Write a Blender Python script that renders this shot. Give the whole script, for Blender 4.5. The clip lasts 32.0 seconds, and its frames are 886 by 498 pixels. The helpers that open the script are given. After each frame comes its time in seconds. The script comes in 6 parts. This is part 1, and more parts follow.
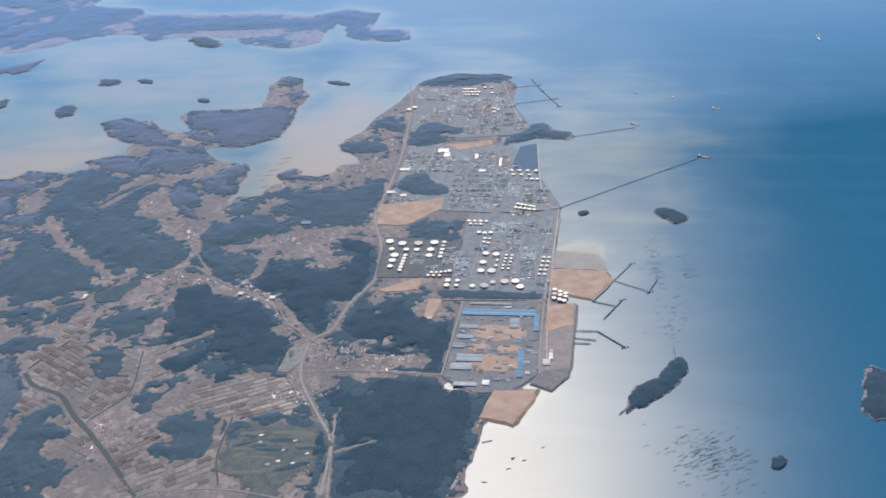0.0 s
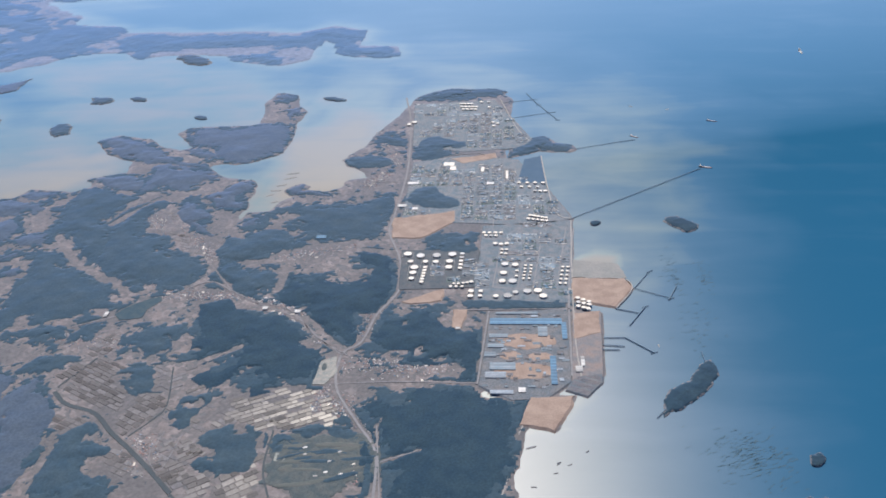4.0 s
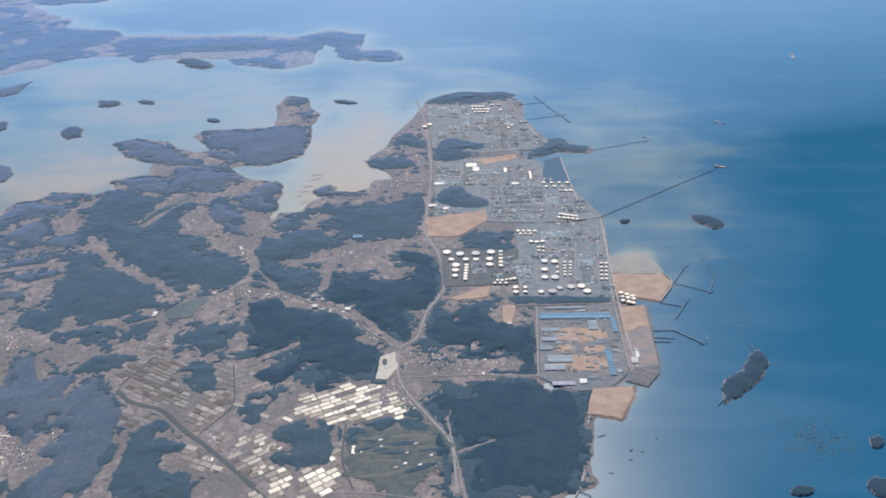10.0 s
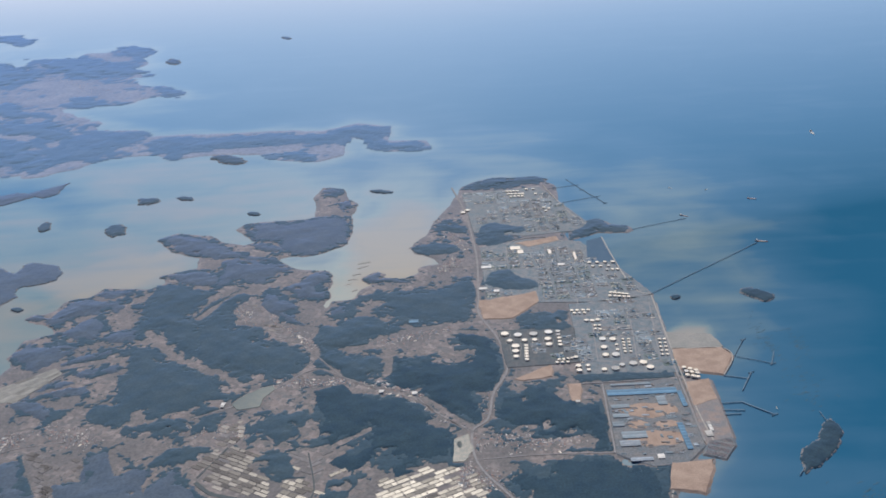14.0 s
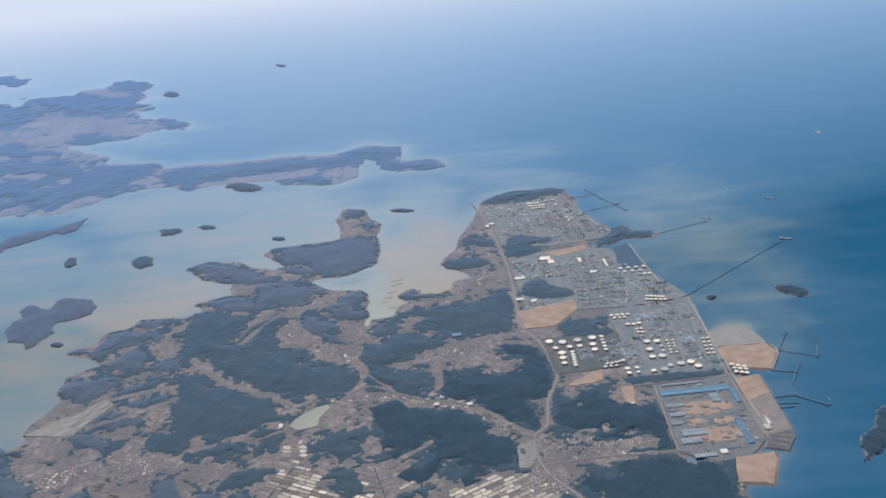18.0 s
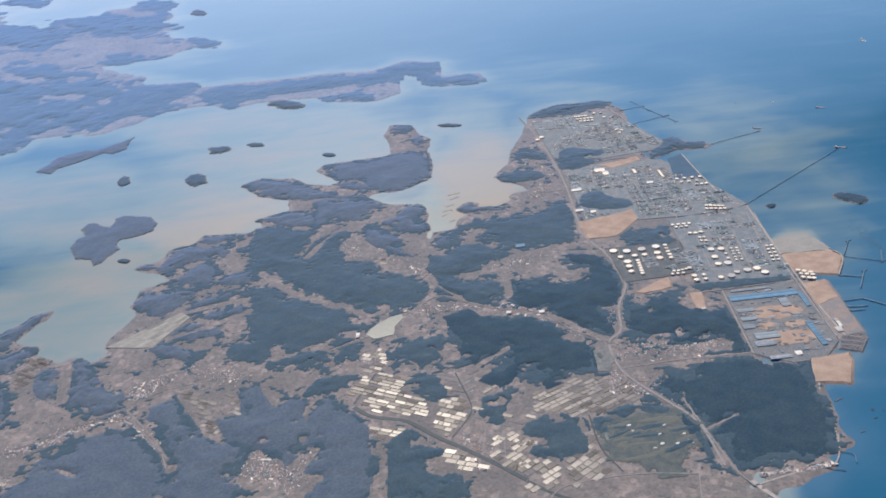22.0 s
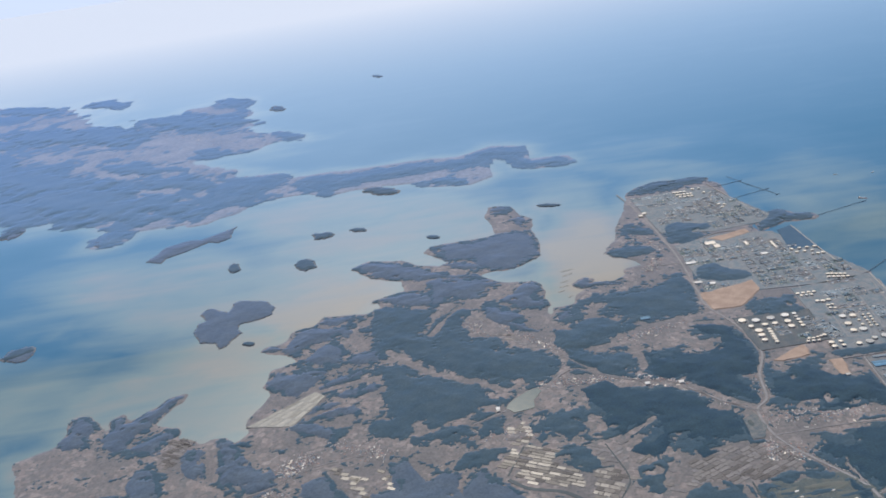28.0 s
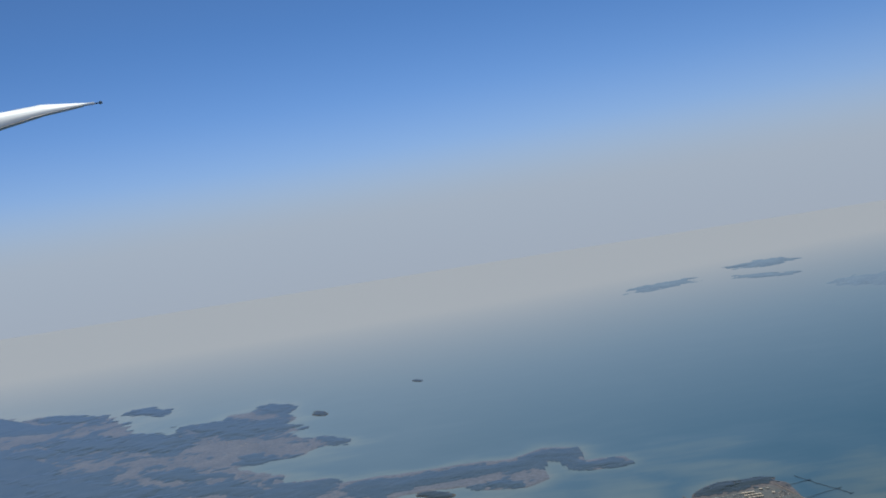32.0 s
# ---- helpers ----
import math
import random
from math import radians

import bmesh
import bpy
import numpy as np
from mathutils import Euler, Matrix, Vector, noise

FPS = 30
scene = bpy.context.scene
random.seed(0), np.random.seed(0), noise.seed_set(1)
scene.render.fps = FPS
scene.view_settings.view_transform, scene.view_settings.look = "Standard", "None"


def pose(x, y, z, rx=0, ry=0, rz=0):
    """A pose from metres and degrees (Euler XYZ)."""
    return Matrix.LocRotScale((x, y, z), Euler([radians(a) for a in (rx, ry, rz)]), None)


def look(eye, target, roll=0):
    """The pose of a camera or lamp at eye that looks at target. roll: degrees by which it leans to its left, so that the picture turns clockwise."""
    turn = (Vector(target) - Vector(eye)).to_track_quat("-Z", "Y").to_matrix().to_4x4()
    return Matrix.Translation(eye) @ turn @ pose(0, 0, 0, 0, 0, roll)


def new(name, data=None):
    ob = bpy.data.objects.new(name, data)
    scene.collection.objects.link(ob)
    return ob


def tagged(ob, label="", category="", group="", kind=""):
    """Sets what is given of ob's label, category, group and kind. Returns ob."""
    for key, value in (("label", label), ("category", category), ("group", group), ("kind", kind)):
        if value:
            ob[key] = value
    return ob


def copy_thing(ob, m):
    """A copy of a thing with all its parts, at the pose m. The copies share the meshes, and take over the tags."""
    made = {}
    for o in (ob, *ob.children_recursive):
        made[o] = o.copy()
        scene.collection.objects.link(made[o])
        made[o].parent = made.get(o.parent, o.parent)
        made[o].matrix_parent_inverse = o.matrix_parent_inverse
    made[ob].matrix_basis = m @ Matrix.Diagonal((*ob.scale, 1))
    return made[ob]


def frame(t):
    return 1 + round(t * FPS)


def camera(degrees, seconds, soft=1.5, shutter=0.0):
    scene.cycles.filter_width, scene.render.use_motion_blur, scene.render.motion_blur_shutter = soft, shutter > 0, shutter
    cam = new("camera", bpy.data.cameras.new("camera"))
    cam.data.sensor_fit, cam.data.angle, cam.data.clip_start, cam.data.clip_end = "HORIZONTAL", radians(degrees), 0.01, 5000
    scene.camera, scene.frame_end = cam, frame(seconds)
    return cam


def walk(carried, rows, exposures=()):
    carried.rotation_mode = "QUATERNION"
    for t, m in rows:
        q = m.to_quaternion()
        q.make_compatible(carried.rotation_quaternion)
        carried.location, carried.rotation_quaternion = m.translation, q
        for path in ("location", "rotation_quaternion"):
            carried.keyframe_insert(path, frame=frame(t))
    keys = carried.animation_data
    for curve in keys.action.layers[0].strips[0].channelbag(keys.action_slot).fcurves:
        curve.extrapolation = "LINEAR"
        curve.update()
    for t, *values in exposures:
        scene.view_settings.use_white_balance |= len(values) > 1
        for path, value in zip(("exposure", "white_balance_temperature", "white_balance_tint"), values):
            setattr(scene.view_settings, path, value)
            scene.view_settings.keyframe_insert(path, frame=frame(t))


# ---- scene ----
# One unit stands for twenty metres of the real coast in plan. Hills, plants and houses are flattened to suit the
# camera's view.

# ---- camera ----
cam = camera(48.64, 32.0, soft=1.8)
PATH = [
    (0, look((137.76, 33.48, 316.60), (22.8, 901.3, -166.8), -2.79)),
    (0.5, look((132.46, 32.06, 316.73), (24.2, 901.1, -166.0), -2.73)),
    (1, look((127.15, 30.65, 316.86), (23.7, 901.2, -164.2), -2.70)),
    (1.5, look((121.84, 29.25, 316.99), (23.7, 901.1, -162.8), -2.70)),
    (2, look((116.54, 27.87, 317.12), (25.2, 901.6, -160.6), -2.81)),
    (2.5, look((111.23, 26.49, 317.25), (28.5, 902.1, -158.6), -2.68)),
    (3, look((105.93, 25.12, 317.38), (27.6, 901.9, -157.1), -2.72)),
    (3.5, look((100.63, 23.76, 317.52), (27.2, 902.2, -154.6), -2.45)),
    (5.5, look((79.42, 18.44, 318.04), (23.8, 903.3, -144.4), -2.18)),
    (6, look((74.12, 17.14, 318.17), (22.5, 902.6, -143.7), -1.95)),
    (6.5, look((68.82, 15.84, 318.30), (22.4, 902.2, -142.3), -1.90)),
    (7, look((63.53, 14.56, 318.43), (23.8, 898.4, -147.6), -1.64)),
    (7.5, look((58.23, 13.29, 318.56), (21.2, 896.7, -148.6), -1.79)),
    (8, look((52.93, 12.03, 318.69), (22.4, 896.5, -146.8), -1.43)),
    (8.5, look((47.63, 10.78, 318.82), (23.4, 895.9, -145.8), -1.30)),
    (9, look((42.34, 9.54, 318.95), (19.9, 894.5, -146.2), -1.26)),
    (9.5, look((37.04, 8.31, 319.08), (19.6, 893.6, -145.6), -1.17)),
    (10, look((31.75, 7.09, 319.22), (18.5, 892.8, -144.9), -1.07)),
    (10.5, look((26.46, 5.88, 319.35), (19.3, 892.6, -142.9), -0.90)),
    (11, look((21.16, 4.68, 319.48), (19.4, 894.8, -136.3), -0.68)),
    (11.5, look((15.87, 3.50, 319.61), (18.5, 896.3, -130.7), -0.86)),
    (12, look((10.58, 2.32, 319.74), (16.2, 898.7, -123.6), -1.06)),
    (12.5, look((5.29, 1.16, 319.87), (8.4, 905.0, -108.0), -1.70)),
    (13, look((0.00, 0.00, 320.00), (-0.0, 916.7, -79.6), -1.78)),
    (13.5, look((-5.29, -1.14, 320.13), (-7.3, 920.4, -68.0), -2.27)),
    (14, look((-10.58, -2.28, 320.26), (-16.7, 921.9, -61.6), -2.91)),
    (14.5, look((-15.87, -3.40, 320.39), (-25.8, 923.1, -55.8), -3.11)),
    (16.5, look((-37.01, -7.79, 320.92), (14.2, 926.5, -31.8), -2.39)),
    (17, look((-42.30, -8.86, 321.05), (15.1, 927.0, -26.7), -2.51)),
    (17.5, look((-47.58, -9.92, 321.18), (-15.9, 924.5, -33.7), -4.45)),
    (18, look((-52.86, -10.97, 321.31), (-38.4, 920.6, -42.0), -5.41)),
    (18.5, look((-58.15, -12.00, 321.44), (-44.4, 917.4, -47.5), -5.15)),
    (19, look((-63.43, -13.03, 321.57), (-47.5, 915.4, -49.5), -5.52)),
    (19.5, look((-68.71, -14.05, 321.70), (-44.9, 914.8, -48.0), -5.17)),
    (20, look((-73.99, -15.05, 321.83), (-59.4, 913.8, -48.3), -5.46)),
    (20.5, look((-79.27, -16.05, 321.96), (-58.7, 912.1, -49.8), -5.27)),
    (21, look((-84.55, -17.04, 322.09), (-63.1, 909.1, -54.5), -5.57)),
    (21.5, look((-89.83, -18.01, 322.22), (-88.4, 887.2, -102.7), -6.05)),
    (22, look((-95.10, -18.97, 322.35), (-96.5, 881.0, -113.5), -6.52)),
    (22.5, look((-100.38, -19.93, 322.48), (-105.9, 871.9, -129.9), -6.89)),
    (23, look((-105.66, -20.87, 322.62), (-115.2, 850.2, -168.5), -7.30)),
    (23.5, look((-110.93, -21.80, 322.75), (-122.7, 850.3, -166.5), -7.11)),
    (24, look((-116.21, -22.72, 322.88), (-127.6, 848.8, -167.4), -6.98)),
    (24.5, look((-121.48, -23.63, 323.01), (-128.1, 845.6, -171.3), -7.41)),
    (25, look((-126.76, -24.53, 323.14), (-140.3, 851.1, -159.6), -7.60)),
    (25.5, look((-132.03, -25.42, 323.27), (-153.4, 860.5, -140.1), -8.16)),
    (26, look((-137.30, -26.30, 323.40), (-162.0, 879.9, -98.6), -8.55)),
    (26.5, look((-142.57, -27.17, 323.53), (-172.5, 898.1, -54.5), -9.02)),
    (28.5, look((-163.65, -30.54, 324.05), (-194.3, 910.8, -12.1), -8.66)),
    (29, look((-168.92, -31.35, 324.18), (-201.8, 921.5, 22.5), -9.43)),
    (29.5, look((-174.19, -32.15, 324.32), (-218.2, 941.1, 99.0), -9.58)),
    (30, look((-179.45, -32.95, 324.45), (-224.2, 952.5, 160.6), -9.33)),
    (30.5, look((-184.72, -33.73, 324.58), (-202.8, 958.6, 202.4), -9.66)),
    (31, look((-189.99, -34.50, 324.71), (-187.1, 962.9, 253.1), -9.00)),
    (31.5, look((-195.25, -35.27, 324.84), (-190.2, 963.7, 279.8), -9.22)),
    (32, look((-200.51, -36.02, 324.97), (-203.1, 963.0, 280.9), -8.99)),
]
walk(cam, PATH, [(0, 0.68, 5120, 12), (4, 0.68, 5070, 11), (9, 0.68, 5060, 10), (12.5, 0.68, 5270, 10), (14.3, 0.38, 5150, 9), (17, 0.42, 5150, 9), (20.8, 0.36, 5150, 9), (22, 0.66, 5240, 12), (26, 0.66, 5170, 9), (29, 0.18, 5190, 7), (30.5, -0.38, 5330, 4), (32, -0.45, 5380, 2)])

# ---- world, sun ----
SUN_AZ, SUN_EL = -5.0, 45.0
world = bpy.data.worlds.new("sky")
scene.world = world
world.use_nodes = True
wt = world.node_tree
sky = wt.nodes.new("ShaderNodeTexSky")
sky.sky_type, sky.sun_disc = "NISHITA", False
sky.sun_elevation, sky.sun_rotation = radians(SUN_EL), radians(SUN_AZ)
sky.altitude, sky.air_density, sky.dust_density, sky.ozone_density = 6400, 0.9, 0.4, 4.0
# a band of pale haze all round the horizon
wc, wz, wr, wm = (wt.nodes.new("ShaderNode" + n) for n in ("TexCoord", "SeparateXYZ", "ValToRGB", "Mix"))
wm.data_type = "RGBA"
wt.links.new(wc.outputs["Generated"], wz.inputs[0])
wt.links.new(wz.outputs[2], wr.inputs[0])
wr.color_ramp.interpolation = "B_SPLINE"
wr.color_ramp.elements[0].position, wr.color_ramp.elements[0].color = 0.0, (0.95, 0.95, 0.95, 1)
wr.color_ramp.elements[1].position, wr.color_ramp.elements[1].color = 0.2, (0, 0, 0, 1)
for at, v in ((0.03, 0.8), (0.065, 0.38), (0.12, 0.1)):
    wr.color_ramp.elements.new(at).color = (v, v, v, 1)
wt.links.new(wr.outputs[0], wm.inputs[0])
wt.links.new(sky.outputs[0], wm.inputs[6])
wm.inputs[7].default_value = (5.3, 5.0, 5.15, 1)
wt.links.new(wm.outputs[2], wt.nodes["Background"].inputs[0])
wt.nodes["Background"].inputs[1].default_value = 0.108
sun = new("sun", bpy.data.lights.new("sun", "SUN"))
sun.data.energy, sun.data.angle, sun.data.color = 4.4, radians(0.6), (1.0, 0.87, 0.7)
a, e = radians(SUN_AZ), radians(SUN_EL)
sun.matrix_world = look((math.sin(a) * math.cos(e) * 900, math.cos(a) * math.cos(e) * 900, math.sin(e) * 900), (0, 0, 0))

# ---- materials ----
def material(name, colour, rough=0.8, other=None, scale=0.3, fine=0.0, metal=0.0, spec=0.4, bump=0.0, per=0.0, sheen=0.0):
    """A surface with two scales of variation; per: how far single pieces differ."""
    m = bpy.data.materials.new(name)
    m.use_nodes = True
    nt = m.node_tree
    b = nt.nodes["Principled BSDF"]
    b.inputs["Roughness"].default_value, b.inputs["Metallic"].default_value = rough, metal
    b.inputs["Specular IOR Level"].default_value = spec
    # bluish sheen, strongest at a flat view, stands in for haze
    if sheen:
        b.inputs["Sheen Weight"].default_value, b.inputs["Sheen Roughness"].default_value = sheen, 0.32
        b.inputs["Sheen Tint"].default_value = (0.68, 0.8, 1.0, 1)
    co = nt.nodes.new("ShaderNodeTexCoord")
    n1, n2 = nt.nodes.new("ShaderNodeTexNoise"), nt.nodes.new("ShaderNodeTexNoise")
    n1.inputs["Scale"].default_value, n2.inputs["Scale"].default_value = scale, scale * 9
    n1.inputs["Detail"].default_value, n2.inputs["Detail"].default_value = 4, 3
    mix, mul = nt.nodes.new("ShaderNodeMix"), nt.nodes.new("ShaderNodeMix")
    mix.data_type = mul.data_type = "RGBA"
    mul.blend_type = "MULTIPLY"
    mul.inputs[0].default_value = 1.0
    ramp = nt.nodes.new("ShaderNodeMapRange")
    ramp.inputs[1].default_value, ramp.inputs[2].default_value = 0.35, 0.65
    r2 = nt.nodes.new("ShaderNodeMapRange")
    r2.inputs[1].default_value, r2.inputs[2].default_value = 0.3, 0.7
    r2.inputs[3].default_value, r2.inputs[4].default_value = 1.0 - fine, 1.0 + fine
    for n in (n1, n2):
        nt.links.new(co.outputs["Object"], n.inputs["Vector"])
    nt.links.new(n1.outputs["Fac"], ramp.inputs[0])
    nt.links.new(n2.outputs["Fac"], r2.inputs[0])
    nt.links.new(ramp.outputs[0], mix.inputs[0])
    mix.inputs[6].default_value = (*colour, 1)
    mix.inputs[7].default_value = (*(other or [c * 0.8 for c in colour]), 1)
    nt.links.new(mix.outputs[2], mul.inputs[6])
    last = r2.outputs[0]
    if per:
        info, pr, mm = nt.nodes.new("ShaderNodeObjectInfo"), nt.nodes.new("ShaderNodeMapRange"), nt.nodes.new("ShaderNodeMath")
        pr.inputs[3].default_value, pr.inputs[4].default_value = 1 - per, 1 + per
        mm.operation = "MULTIPLY"
        nt.links.new(info.outputs["Random"], pr.inputs[0])
        nt.links.new(pr.outputs[0], mm.inputs[0])
        nt.links.new(last, mm.inputs[1])
        last = mm.outputs[0]
    nt.links.new(last, mul.inputs[7])
    nt.links.new(mul.outputs[2], b.inputs["Base Color"])
    if bump:
        bp = nt.nodes.new("ShaderNodeBump")
        bp.inputs["Strength"].default_value, bp.inputs["Distance"].default_value = bump, 0.3
        nt.links.new(n2.outputs["Fac"], bp.inputs["Height"])
        nt.links.new(bp.outputs[0], b.inputs["Normal"])
    return m


def watery(m, rough, much=0.02, tint=(1.0, 0.88, 0.68), dull=None):
    """Gives a surface the film of rippled water that mirrors the sun; dull: where it is missing."""
    nt = m.node_tree
    b, out = nt.nodes["Principled BSDF"], nt.nodes["Material Output"]
    b.inputs["Specular IOR Level"].default_value, b.inputs["Roughness"].default_value = 0.0, 1.0
    gl, mx = nt.nodes.new("ShaderNodeBsdfGlossy"), nt.nodes.new("ShaderNodeMixShader")
    gl.distribution = "BECKMANN"
    gl.inputs["Roughness"].default_value, gl.inputs["Color"].default_value = rough, (*tint, 1)
    mx.inputs[0].default_value = much
    if dull:
        mu = nt.nodes.new("ShaderNodeMath")
        mu.operation = "MULTIPLY"
        mu.inputs[0].default_value = much
        nt.links.new(dull, mu.inputs[1])
        nt.links.new(mu.outputs[0], mx.inputs[0])
    nt.links.new(b.outputs[0], mx.inputs[1])
    nt.links.new(gl.outputs[0], mx.inputs[2])
    nt.links.new(mx.outputs[0], out.inputs["Surface"])
    return m


# woods: haze is put into the base colours, bluer and paler farther off
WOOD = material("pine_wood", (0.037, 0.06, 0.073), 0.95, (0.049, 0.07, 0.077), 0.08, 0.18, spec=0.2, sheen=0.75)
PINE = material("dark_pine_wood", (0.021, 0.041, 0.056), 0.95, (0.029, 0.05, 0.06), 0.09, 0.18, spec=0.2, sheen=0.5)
HAZED_WOOD = material("hazed_wood", (0.064, 0.08, 0.098), 0.95, (0.078, 0.092, 0.104), 0.07, 0.18, spec=0.2, sheen=0.9)
FAR_HAZED_WOOD = material("far_hazed_wood", (0.062, 0.108, 0.152), 0.95, (0.084, 0.127, 0.166), 0.035, 0.12, spec=0.2, sheen=0.9)
ROCK = material("shore_rock", (0.17, 0.15, 0.13), 0.85, (0.12, 0.11, 0.105), 0.4, 0.3)
SANDY = material("bare_earth", (0.25, 0.168, 0.112), 0.9, (0.33, 0.23, 0.155), 0.12, 0.14)
QUAYSIDE = material("quay_earth", (0.235, 0.175, 0.135), 0.9, (0.16, 0.15, 0.138), 0.16, 0.25)
MUDDY = material("pale_mud", (0.25, 0.22, 0.175), 0.85, (0.2, 0.185, 0.15), 0.07, 0.1)
PAVED = material("plant_paving", (0.13, 0.123, 0.112), 0.85, (0.084, 0.1, 0.102), 0.2, 0.4, per=0.35)
YARD = material("yard_ground", (0.165, 0.148, 0.128), 0.9, (0.108, 0.118, 0.12), 0.12, 0.35)
ROAD = material("road_surface", (0.24, 0.215, 0.19), 0.9, None, 0.3, 0.15)
PIER = material("weathered_concrete", (0.11, 0.155, 0.185), 0.9, (0.14, 0.18, 0.2), 0.4, 0.2)
WHITE = material("tank_paint", (0.66, 0.53, 0.36), 0.6, (0.58, 0.48, 0.34), 0.5, 0.05, per=0.08)
GREY = material("steel_grey", (0.25, 0.255, 0.25), 0.6, (0.16, 0.18, 0.19), 0.6, 0.2, per=0.4)
PALE = material("pale_roof", (0.52, 0.455, 0.36), 0.7, (0.4, 0.36, 0.3), 0.5, 0.1, per=0.35)
TEAL = material("teal_steel", (0.125, 0.155, 0.16), 0.7, (0.17, 0.18, 0.175), 0.4, 0.2, per=0.25)
BLUE = material("blue_roof", (0.08, 0.16, 0.215), 0.7, (0.06, 0.13, 0.19), 0.3, 0.1, per=0.2)
RUST = material("rust_red", (0.34, 0.16, 0.12), 0.7, (0.25, 0.14, 0.12), 0.5, 0.2, per=0.3)
LAWN = material("plant_lawn", (0.075, 0.1, 0.085), 0.9, (0.11, 0.12, 0.1), 0.3, 0.25)
GREEN = material("fairway_grass", (0.088, 0.09, 0.074), 0.9, (0.055, 0.068, 0.064), 0.22, 0.35)
FAIR = material("mown_fairway", (0.088, 0.092, 0.072), 0.9, (0.115, 0.106, 0.084), 0.2, 0.15)
WINGPAINT = material("wing_paint", (0.4, 0.43, 0.48), 0.5, (0.34, 0.37, 0.42), 6.0, 0.05, spec=0.5)
DARK = material("dark_hull", (0.06, 0.06, 0.065), 0.6, None, 0.8, 0.1)
STILL = material("still_water", (0.065, 0.072, 0.068), 0.65, (0.055, 0.062, 0.06), 0.1, 0.1, spec=0.1)
SILT = watery(material("silty_water", (0.1, 0.112, 0.115), 0.8, (0.17, 0.16, 0.14), 0.35, 0.2), 0.33, 0.011)


# farmland of the far shore, with haze mixed into its colour
HAZED_FIELDS = material("hazed_fields", (0.21, 0.212, 0.23), 0.9, (0.155, 0.17, 0.2), 0.02, 0.2, spec=0.2, sheen=0.6)
CARS = material("car_paint", (0.07, 0.055, 0.06), 0.6, (0.2, 0.12, 0.11), 1.2, 0.5)
SEAWALL = material("sea_wall", (0.34, 0.29, 0.23), 0.9, (0.26, 0.23, 0.19), 0.3, 0.2)
# islands on the horizon: pale blue base colour painted as haze
HAZED_ISLE = material("hazed_isle", (0.25, 0.33, 0.43), 0.95, (0.28, 0.36, 0.45), 0.02, 0.1, spec=0.1)
BASIN = material("basin_water", (0.05, 0.085, 0.12), 0.6, (0.06, 0.095, 0.13), 0.1, 0.05, spec=0.05)
DARK_STRIP = material("seaweed", (0.05, 0.095, 0.11), 0.8, None, 0.5, 0.2)
FLOOD = watery(material("flooded_plot", (0.15, 0.132, 0.115), 0.36, (0.18, 0.158, 0.135), 0.35, 0.12, per=0.3), 0.33)
fi, fm = FLOOD.node_tree.nodes.new("ShaderNodeObjectInfo"), FLOOD.node_tree.nodes.new("ShaderNodeMapRange")
fm.inputs[3].default_value, fm.inputs[4].default_value = 0.001, 0.024
FLOOD.node_tree.links.new(fi.outputs["Random"], fm.inputs[0])
FLOOD.node_tree.links.new(fm.outputs[0], FLOOD.node_tree.nodes["Mix Shader"].inputs[0])
BROWN = material("bare_plot", (0.17, 0.148, 0.13), 0.9, (0.14, 0.125, 0.11), 0.3, 0.2, per=0.25)


